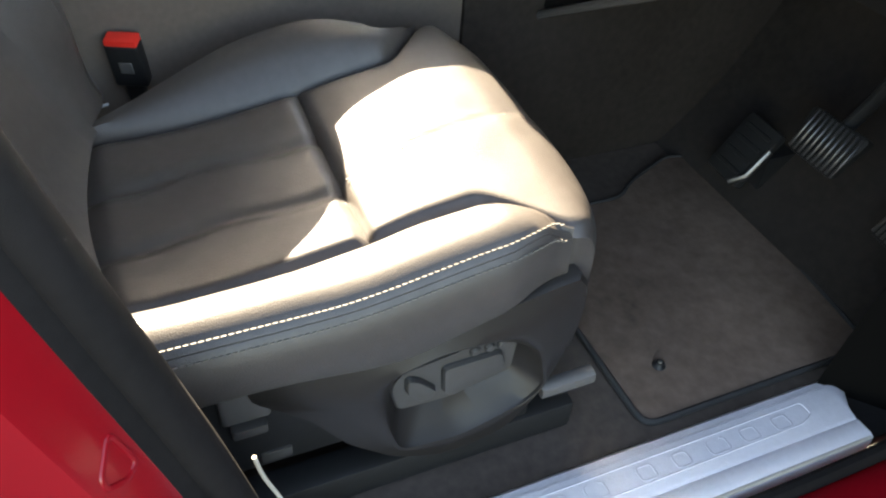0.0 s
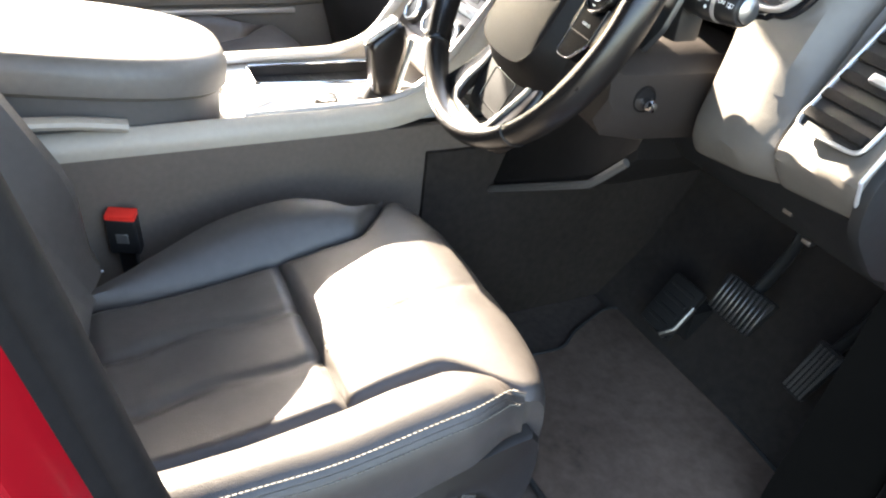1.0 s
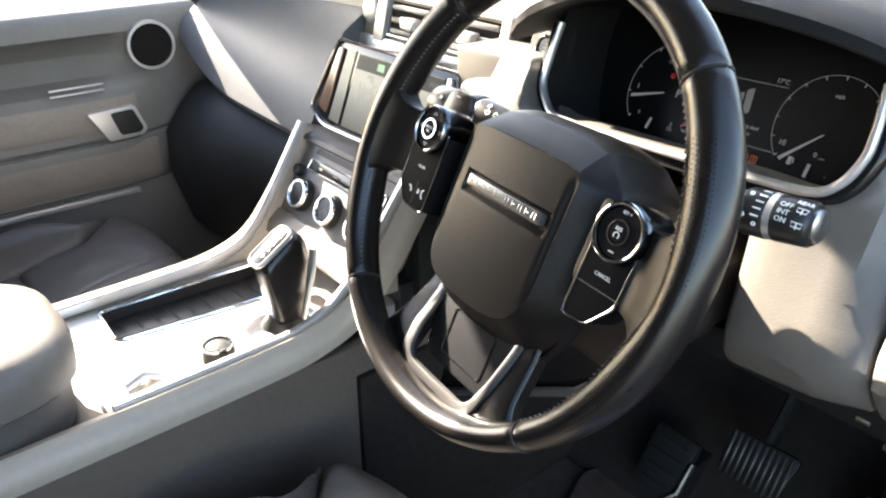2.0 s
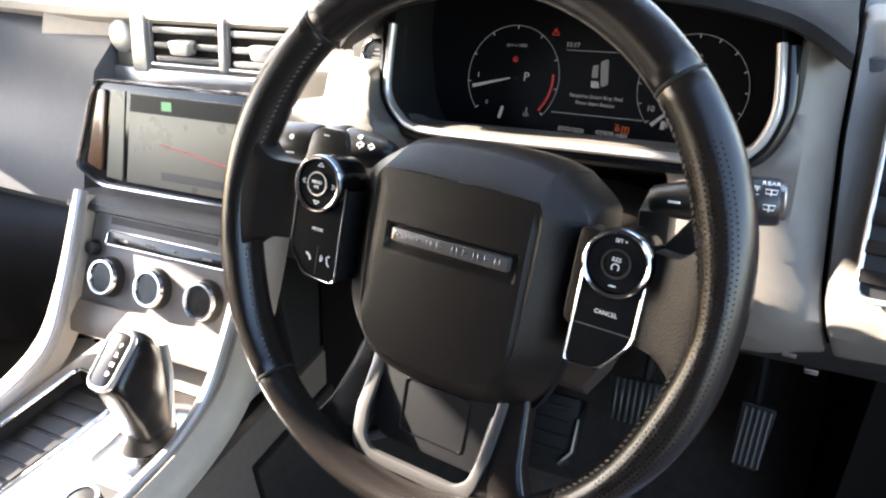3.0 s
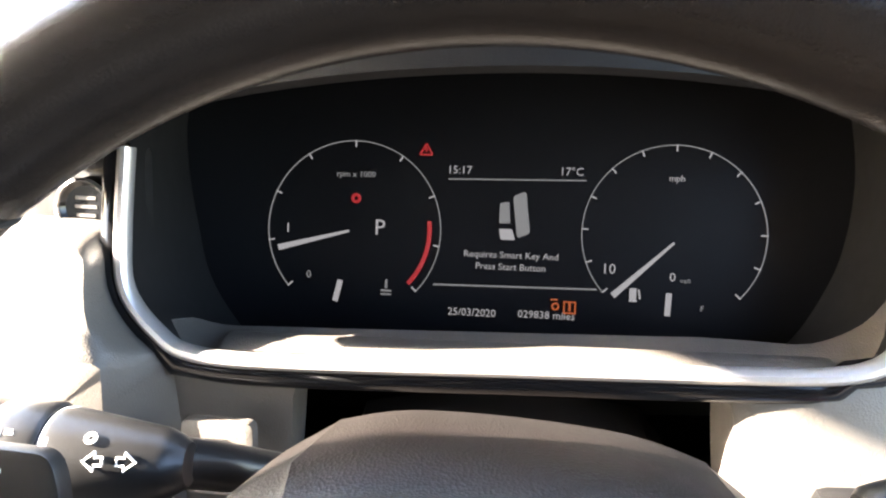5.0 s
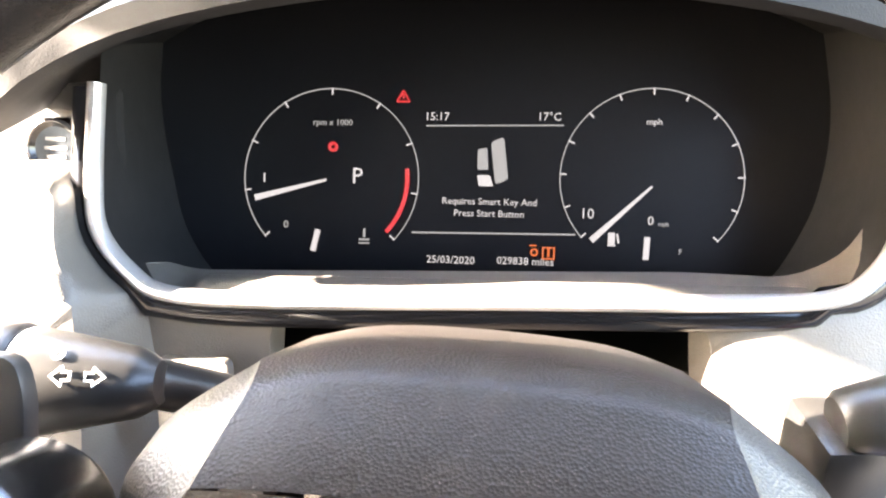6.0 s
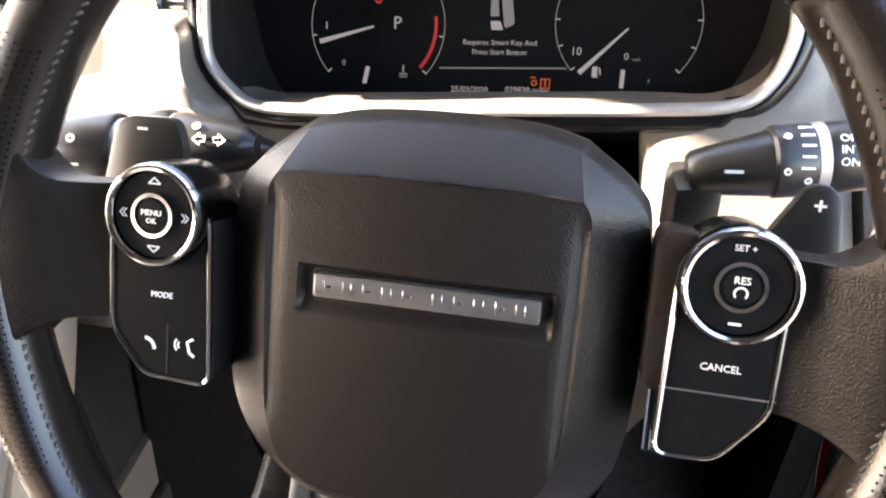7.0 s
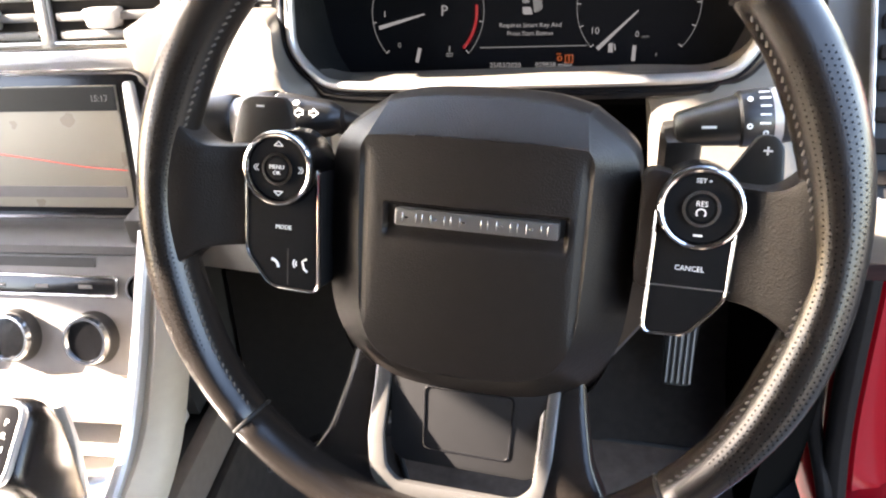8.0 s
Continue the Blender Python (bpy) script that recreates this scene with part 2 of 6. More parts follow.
def lathe(profile, n=32, m=None):
    """Turns (radius, height) pairs round the local z."""
    rings = [[(r * math.cos(2 * math.pi * j / n), r * math.sin(2 * math.pi * j / n), z) for j in range(n)] for r, z in profile]
    bm = loft(rings)
    if m is not None:
        bm.transform(m)
    return bm


def sheet(fn, nu, nv, thick=0.0, down=(0, 0, -1)):
    """A surface fn(u, v), with a back at thick along down."""
    bm = bmesh.new()
    top = [[bm.verts.new(fn(i / nu, j / nv)) for j in range(nv + 1)] for i in range(nu + 1)]
    for i in range(nu):
        for j in range(nv):
            bm.faces.new((top[i][j], top[i + 1][j], top[i + 1][j + 1], top[i][j + 1]))
    if thick:
        off = Vector(down) * thick
        low = [[bm.verts.new(v.co + off) for v in row] for row in top]
        for i in range(nu):
            for j in range(nv):
                bm.faces.new((low[i][j], low[i][j + 1], low[i + 1][j + 1], low[i + 1][j]))
        rim = [(i, 0) for i in range(nu)] + [(nu, j) for j in range(nv)] + [(i, nv) for i in range(nu, 0, -1)] + [(0, j) for j in range(nv, 0, -1)]
        for a in range(len(rim)):
            (i, j), (k, q) = rim[a], rim[(a + 1) % len(rim)]
            bm.faces.new((top[i][j], low[i][j], low[k][q], top[k][q]))
    bmesh.ops.recalc_face_normals(bm, faces=bm.faces[:])
    return bm


def join(*bms):
    """One bmesh out of several."""
    out = bmesh.new()
    for b in bms:
        me = bpy.data.meshes.new("t")
        b.to_mesh(me)
        b.free()
        out.from_mesh(me)
        bpy.data.meshes.remove(me)
    return out


def ring2(cx, cy, r0, r1, z0, z1, m, n=40, a0=0.0, a1=360.0):
    """A flat ring, or an arc of one, with thickness."""
    full = abs(a1 - a0) >= 360
    k = n if full else n + 1
    rings = []
    for i in range(k):
        a = radians(a0 + (a1 - a0) * i / n)
        c, s = math.cos(a), math.sin(a)
        rings.append([(cx + c * r0, cy + s * r0, z0), (cx + c * r1, cy + s * r1, z0), (cx + c * r1, cy + s * r1, z1), (cx + c * r0, cy + s * r0, z1)])
    bm = loft(rings, True, True, full)
    bm.transform(m)
    return bm


def lettering(text, size, m, mat, parent, name="lettering", local=False):
    cu = bpy.data.curves.new(name, "FONT")
    cu.body, cu.size, cu.align_x, cu.align_y, cu.extrude = text, size, "CENTER", "CENTER", 0.0002
    cu.resolution_u = 2
    tmp = new("tmp", cu)
    me = bpy.data.meshes.new_from_object(tmp.evaluated_get(bpy.context.evaluated_depsgraph_get()))
    bpy.data.objects.remove(tmp)
    bpy.data.curves.remove(cu)
    bm = bmesh.new()
    bm.from_mesh(me)
    bpy.data.meshes.remove(me)
    bm.transform(m)
    return part(name, bm, mat, parent, "", local, True)


def ease(x, a, b):
    t = min(1, max(0, (x - a) / (b - a)))
    return t * t * (3 - 2 * t)


# ---- structure ----
XC = -0.40  # the car's middle
structure("ground", box((-60, -60, -0.62), (60, 60, -0.55)), ASPHALT, "grey asphalt ground under the car", "ground")
structure("floor", box((-1.08, -1.7, -0.03), (0.285, 0.60, 0.0)), CARPET, "dark brown-grey carpeted car floor", "floor")


def firewall(u, v):
    x = -1.10 + u * 1.44
    y = 0.46 + 0.30 * v - 0.04 * math.exp(-((v - 0.0) / 0.2) ** 2)
    return Vector((x, y, 0.0 + 0.62 * v ** 1.2))


structure("firewall", sheet(firewall, 12, 12, 0.03, (0, 1, 0)), TOE_SHADE, "carpeted toe board below the dashboard, shade in its dark colour", "firewall")
# the raised tunnel along the console
structure("tunnel_wall", box((-0.275, -1.2, 0.0), (-0.260, 0.62, 0.402), 0.004), TUNNEL, "dark grey side panel of the centre tunnel", "wall")
# Dark panel over the tunnel's front, where the footwell shade falls.
structure("tunnel_carpet", box((-0.2605, 0.015, 0.0), (-0.250, 0.62, 0.36), 0.004), TUNNEL_SHADE, "footwell carpet lining beside the tunnel, shade in its dark colour", "carpet")
structure("roof_panel", box((-1.04, -1.75, 1.25), (0.24, 0.004, 1.30), 0.008), HEADLINER, "dark cloth headliner of the roof", "ceiling")
# Plain unseen walls, added so that less sky light enters from the rear.
structure("rear_blocker", box((-1.12, -1.75, -0.03), (0.40, -1.70, 1.25)), DASH, "unseen dark wall added to keep sky light out behind", "wall")
structure("rear_blocker_driver", box((0.33, -1.70, -0.03), (0.40, -0.78, 1.22)), DASH, "unseen dark side wall added to keep sky light out", "wall")
structure("rear_blocker_passenger", box((-1.19, -1.70, -0.03), (-1.12, -0.90, 1.22)), DASH, "unseen dark side wall added to keep sky light out", "wall")
# the outer side of the sill
structure("sill_body", tube([(0.445, y, -0.055) for y in (-1.6, -0.6, 0.0, 0.4, 0.62)], 0.060, 0.075, 16, power=3), RED, "red painted body sill below the door opening", "sill")
structure("sill_seal", tube(smooth_path([(0.390, -1.2, 0.010), (0.392, -0.3, 0.011), (0.394, 0.25, 0.014), (0.390, 0.36, 0.05), (0.372, 0.40, 0.15), (0.352, 0.40, 0.40), (0.345, 0.40, 0.75)]), 0.010, 0.011, 10), RUBBER, "black rubber door seal along the sill", "seal")


def sill_section(y):
    return [Vector((x, y, z)) for x, z in ((0.278, -0.03), (0.280, 0.004), (0.285, 0.010), (0.294, 0.0115), (0.2965, 0.0155), (0.345, 0.0205), (0.349, 0.0185), (0.353, 0.0205), (0.371, 0.0215), (0.376, 0.0185), (0.3775, 0.010), (0.378, -0.03))]


sill = thing("sill_plate", (0.33, 0.0, 0.0), "pale brushed metal sill plate with faint embossed lettering", "sill plate")
rings = [sill_section(-1.0 + 1.30 * i / 23) for i in range(24)]
for a in (0.3, 0.6, 0.85, 1.0):
    rings.append([Vector((p.x, 0.30 + a * (0.040 * (1 - ease(p.x, 0.283, 0.352)) - 0.003), p.z - 0.006 * a * a)) for p in sill_section(0.30)])
part("plate", loft(rings), SILL, sill)
part("rib", tube([(0.2945, -0.95, 0.0125), (0.2945, 0.329, 0.0125)], 0.0012, 0.0012, 6), SILL, sill)
part("outer_edge", tube([(0.3755, -0.95, 0.0195), (0.3755, 0.297, 0.0195)], 0.0024, 0.0016, 8), PALE_EDGE, sill, "thin cream outer edge")
frame_poly = fillet([(0.305, -0.30), (0.336, -0.30), (0.332, 0.232), (0.324, 0.252), (0.305, 0.252)], 0.006)
part("lettering_frame", tube([(x, y, 0.0163 + (x - 0.2965) * 0.103) for x, y in frame_poly], 0.0007, 0.0006, 6, closed=True), SILL, sill)
mark = random.Random(3)
for i in range(10):
    y = -0.255 + 0.048 * i + (0.02 if i > 4 else 0.0)
    w = mark.uniform(0.020, 0.028)
    ring = fillet([(0.312, y), (0.330, y), (0.330, y + w), (0.312, y + w)], 0.005, 3)
    part("embossed_mark", tube([(x, q, 0.0164 + (x - 0.2965) * 0.103) for x, q in ring], 0.0012, 0.0003, 6, closed=i % 3 != 1), SILL, sill)
structure("sill_gap_liner", box((0.284, 0.300, -0.02), (0.372, 0.46, 0.004), 0.003), RUBBER, "black liner between sill plate and kick panel", "trim")


# ---- pillars, doors and glass ----
PILLAR = [(0.345, -0.37, 0.02), (0.345, -0.395, 0.16), (0.343, -0.425, 0.33), (0.338, -0.462, 0.50), (0.330, -0.505, 0.70), (0.300, -0.575, 0.95), (0.235, -0.66, 1.22)]
pp = smooth_path(PILLAR, 5)
structure("pillar_seal", tube(pp, 0.016, 0.020, 12, up=(1, 0, 0)), RUBBER, "black rubber door seal on the centre pillar", "seal")
structure("pillar_trim", loft([[Vector((p.x - 0.004, p.y - 0.004, p.z)), Vector((p.x + 0.018, p.y - 0.004, p.z)), Vector((p.x + 0.027, p.y - 0.013, p.z)), Vector((p.x - 0.03, p.y - 0.062, p.z)), Vector((p.x - 0.05, p.y - 0.03, p.z))] for p in pp]), RUBBER, "dark plastic trim of the centre pillar", "pillar")
jamb = thing("pillar_jamb", (0.37, -0.55, 0.0), "glossy red painted door jamb with a pressed striker recess", "pillar")
part("panel", loft([[Vector((p.x + 0.024, p.y - 0.011, p.z)), Vector((p.x + 0.054, p.y - 0.030, p.z)), Vector((p.x + 0.0565, p.y - 0.033, p.z)), Vector((p.x + 0.056, p.y - 0.062, p.z)), Vector((p.x + 0.060, p.y - 0.068, p.z)), Vector((p.x + 0.085, p.y - 0.088, p.z)), Vector((p.x + 0.088, p.y - 0.100, p.z)), Vector((p.x + 0.088, p.y - 0.30, p.z)), Vector((p.x + 0.02, p.y - 0.30, p.z))] for p in pp]), RED, jamb)
ju, jv = Vector((0.845, -0.535, 0.0)), Vector((-0.03, -0.215, 0.976))
jn = Vector((0.52, 0.83, 0.20)).normalized()
boss = fillet([(-0.0085, 0.0175), (-0.0105, -0.0135), (0.000, -0.0155), (0.0125, -0.004), (0.0105, 0.004)], 0.0055, 4)
part("pressed_ring", tube([Vector((0.3816, -0.4628, 0.405)) + ju * a + jv * b + jn * 0.0003 for a, b in boss], 0.0020, 0.0016, 8, up=tuple(jn), closed=True), RED, jamb, "pressed rounded triangle in the red jamb")
down = Vector((0.001, 0.0078, -0.036))
loop = smooth_path([p + down for p in (Vector((0.3955, -0.478, 0.392)), Vector((0.3970, -0.466, 0.383)), Vector((0.3880, -0.452, 0.370)), Vector((0.3790, -0.443, 0.358)), Vector((0.3765, -0.440, 0.340)), Vector((0.3765, -0.438, 0.310)))], 5)
part("striker_loop", tube(loop, 0.0034, 0.0034, 12), CHROME, jamb, "bright steel striker loop")
part("striker_plate", box((-0.012, -0.030, -0.001), (0.012, 0.014, 0.0035), 0.002, 2, Matrix.Translation(Vector((0.3955, -0.480, 0.372)) + down) @ Matrix((ju, jv, jn)).transposed().to_4x4()), SATIN_DARK, jamb, "steel striker plate")
structure("pillar_edge", tube(smooth_path([(0.324, -0.393, 0.285), (0.324, -0.389, 0.255), (0.325, -0.376, 0.20), (0.325, -0.364, 0.10)], 5), 0.0017, 0.0017, 8), PALE_EDGE, "thin cream edge of the pillar trim", "trim")
# front pillar: red jamb behind the dashboard's end, then the windscreen pillar
FRONT = [(0.425, 0.36, -0.02), (0.413, 0.39, 0.12), (0.396, 0.40, 0.35), (0.384, 0.42, 0.60), (0.355, 0.44, 0.80), (0.315, 0.34, 0.98), (0.255, 0.06, 1.18)]
fp = smooth_path(FRONT, 5)
structure("front_jamb", loft([[Vector((p.x - 0.02, p.y + 0.02, p.z)), Vector((p.x + 0.012, p.y - 0.012, p.z)), Vector((p.x + 0.05, p.y, p.z)), Vector((p.x + 0.075, p.y + 0.03, p.z)), Vector((p.x + 0.075, p.y + 0.16, p.z)), Vector((p.x - 0.02, p.y + 0.16, p.z))] for p in fp if p.z < 0.74]), RED, "red painted front door jamb", "pillar")
structure("windscreen_pillar", loft([[Vector((p.x - 0.02, p.y + 0.02, p.z)), Vector((p.x + 0.012, p.y - 0.012, p.z)), Vector((p.x + 0.05, p.y, p.z)), Vector((p.x + 0.06, p.y + 0.05, p.z)), Vector((p.x - 0.01, p.y + 0.07, p.z))] for p in fp if p.z > 0.72]), HEADLINER, "dark trimmed windscreen pillar", "pillar")
structure("front_seal", tube([p + Vector((-0.012, -0.016, 0)) for p in fp], 0.016, 0.015, 10, up=(1, 0, 0)), RUBBER, "black rubber seal on the front door jamb", "seal")
# Near-black without gloss: shade beside the pedals is put into the colour.
structure("kick_panel", loft([[Vector((0.285 + 0.02 * ease(z, 0, 0.5), 0.30, z)), Vector((0.372, 0.385, z)), Vector((0.372, 0.62, z)), Vector((0.285, 0.62, z))] for z in (0.0, 0.1, 0.3, 0.46)]), HOLE, "black plastic kick panel beside the pedals, shade in its colour", "panel")
structure("roof_rail_driver", tube(smooth_path([(0.25, 0.06, 1.19), (0.262, -0.2, 1.24), (0.255, -0.8, 1.25), (0.24, -1.7, 1.24)]), 0.045, 0.045, 12, power=3), DASH, "dark roof rail over the driver door opening", "roof rail")
structure("roof_rail_passenger", tube(smooth_path([(-1.055, 0.00, 1.195), (-1.062, -0.2, 1.205), (-1.055, -0.8, 1.205), (-1.04, -1.7, 1.19)]), 0.035, 0.075, 12, power=3), DASH, "dark roof rail over the passenger windows", "roof rail")
# Pillar broadened downwards, out of view, to cut the sun on the dashboard.
structure("pillar_passenger_front", loft([[Vector((x + dx, y + dy, z + dz)) for dx, dy, dz in ((0.004, 0.0, 0.03), (0.022, 0.0, 0.0), (0.012, -0.01, -0.09), (-0.020, -0.02, -w), (-0.034, -0.01, -0.09), (-0.020, 0.0, 0.0))] for x, y, z, w in ((-1.155, 0.62, 0.76, 0.16), (-1.140, 0.46, 0.87, 0.25), (-1.115, 0.30, 0.975, 0.35), (-1.100, 0.21, 1.03, 0.33), (-1.087, 0.146, 1.07, 0.30), (-1.068, 0.06, 1.12, 0.21), (-1.055, 0.0, 1.16, 0.19))]), DASH, "dark passenger windscreen pillar, broadened to shade the dashboard", "pillar")
structure("pillar_passenger_middle", tube(smooth_path([(-1.145, -0.82, 0.0), (-1.145, -0.84, 0.70), (-1.06, -0.88, 1.21)]), 0.045, 0.03, 12, up=(1, 0, 0)), DASH, "dark passenger centre pillar", "pillar")
windscreen = sheet(lambda u, v: Vector((-1.12 + u * 1.44 + (0.09 if u < 0.5 else -0.09) * v * abs(2 * u - 1), 0.86 - 0.10 * (2 * u - 1) ** 2 - 0.85 * v, 0.80 + 0.44 * v + 0.03 * math.sin(math.pi * v))), 12, 8, 0.005, (0, 0.5, 0.8))
# Unseen strip under the roof edge, added to keep sun off the hood.
structure("header_shade", sheet(lambda u, v: Vector((-0.86 + u * 1.10, 0.163 - 0.155 * v, 1.150 + 0.080 * v + 0.006 * math.sin(math.pi * v))), 16, 6, 0.025, (0, 0.3, 0.95)), HEADLINER, "unseen dark strip added to shade the instrument hood", "header")
glass = structure("windscreen", windscreen, GLASS, "clear curved windscreen", "window")
glass.visible_shadow = False

# the driver's door, swung wide open beside the camera
open_door = thing("driver_door", (0.46, 0.46, 0.0), "red driver door with dark trim, swung wide open", "door")
od = Matrix.Translation((0.475, 0.44, 0.0)) @ pose(0, 0, 0, 0, 0, -28)
part("skin", box((0.0, 0.03, -0.16), (1.02, 0.10, 0.70), 0.03, 3, od), RED, open_door)
part("trim_panel", box((0.03, -0.02, -0.08), (0.98, 0.028, 0.68), 0.02, 3, od), DASH, open_door, "dark door trim")
part("window_frame", tube([od @ Vector((x, 0.05, z)) for x, z in ((0.04, 0.70), (0.45, 1.05), (0.60, 1.12), (0.98, 1.14), (1.00, 0.70))], 0.02, 0.02, 8), PLASTIC, open_door)

# passenger door, closed: a lofted panel with armrest, pull, speaker and lower bin
door = thing("passenger_door", (-1.12, -0.2, 0.0), "dark leather-trimmed front passenger door, closed", "door")


def door_skin(y):
    return [Vector((x, y, z)) for x, z in ((-1.20, -0.02), (-1.115, -0.02), (-1.105, 0.30), (-1.108, 0.335), (-1.090, 0.345), (-1.082, 0.42), (-1.084, 0.434), (-1.092, 0.438), (-1.086, 0.446), (-1.094, 0.525), (-1.100, 0.536), (-1.140, 0.552), (-1.162, 0.590), (-1.140, 0.622), (-1.114, 0.632), (-1.117, 0.650), (-1.130, 0.668), (-1.150, 0.675), (-1.20, 0.67))]


def taper(y):
    f = ease(y, 0.05, 0.17)
    g = ease(y, -0.02, 0.13)
    return [Vector((p.x + ({0.552: 0.030, 0.590: 0.044, 0.622: 0.025}.get(round(p.z, 3), 0.0) * g) - 0.028 * f * ease(p.z, 0.28, 0.36) * (1 - ease(p.z, 0.50, 0.60)), p.y, p.z)) for p in door_skin(y)]


part("panel", loft([taper(-0.86 + 1.42 * i / 40) for i in range(41)]), DOOR_PANEL, door)


def pad(y0, y1, z0, z1, x0, x1, mat, name, label):
    def fn(u, v):
        y, z = y0 + (y1 - y0) * u, z0 + (z1 - z0) * v
        d = min(u * (y1 - y0), (1 - u) * (y1 - y0), v * (z1 - z0), (1 - v) * (z1 - z0))
        return Vector((x0 + (x1 - x0) * v + 0.006 * (1 - math.exp(-d / 0.008)), y, z))
    return part(name, sheet(fn, 40, 12, 0.012, (-1, 0, 0)), mat, door, label)


pad(-0.80, 0.075, 0.452, 0.522, -1.090, -1.096, LEATHER_DOOR, "upper_pad", "grey leather door pad")
pad(-0.80, 0.10, 0.348, 0.430, -1.092, -1.086, LEATHER_DOOR, "armrest_pad", "grey leather door armrest pad")
part("trim_strip", box((-1.100, -0.80, 0.322), (-1.088, 0.05, 0.334), 0.003), SATIN, door, "satin silver strip along the door")
handle_m = Matrix.Translation((-1.080, 0.030, 0.472)) @ Matrix(((0, 0, 1), (1, 0, 0), (0, 1, 0))).to_4x4()
part("handle_bezel", prism(fillet([(-0.055, 0.027), (0.034, 0.030), (0.052, -0.018), (0.042, -0.030), (-0.022, -0.032)], 0.006), -0.012, 0.004, 0.002, m=handle_m), SATIN, door, "bright metal door release bezel")
part("handle_pocket", prism(fillet([(-0.014, 0.022), (0.029, 0.024), (0.044, -0.016), (0.036, -0.023), (0.000, -0.023)], 0.006), -0.012, 0.0055, 0.001, m=handle_m), PLASTIC, door, "black door release pocket")
for k in range(2):
    part("switch_bar", box((-1.096, -0.075, 0.535 + 0.011 * k), (-1.090, 0.02, 0.538 + 0.011 * k), 0.001), SATIN, door)
spk = Matrix.Translation((-1.111, 0.125, 0.602)) @ Matrix(((0, 0, 1), (1, 0, 0), (0, 1, 0))).to_4x4()
speaker = part("speaker", lathe([(0.0, 0.002), (0.030, 0.003), (0.041, 0.004), (0.041, -0.006)], 36, spk), RUBBER, door, "dark round speaker grille")
part("speaker_ring", ring2(0, 0, 0.0405, 0.0460, -0.006, 0.008, spk, 48), SATIN, speaker, "bright satin ring round the speaker")
bin_poly = [(-0.62, 0.03), (0.02, 0.03), (0.05, 0.10), (-0.02, 0.235), (-0.15, 0.265), (-0.62, 0.27)]
part("door_bin", prism(fillet(bin_poly, 0.03), 0.0, 0.035, 0.008, m=Matrix.Translation((-1.112, 0, 0)) @ Matrix(((0, 0, 1, 0), (1, 0, 0, 0), (0, 1, 0, 0), (0, 0, 0, 1)))), PLASTIC_GREY, door, "grey plastic door bin")

# ---- driver seat ----
SEAT_C = 0.0145


def seat_half(y):
    return 0.1355 + 0.068 * ease(y, -0.150, -0.062)


def seat_top(x, y):
    """Height of the cushion between the bolsters."""
    return 0.281 + 0.040 * ease(y, -0.44, -0.10) - 0.006 * ease(y, -0.075, -0.03) - 0.008 * (1 - ((x - SEAT_C) / 0.16) ** 2) * (1 - ease(y, -0.26, -0.20))


def groove(d, depth=0.010, wide=0.007):
    return depth * math.exp(-(d / wide) ** 2)


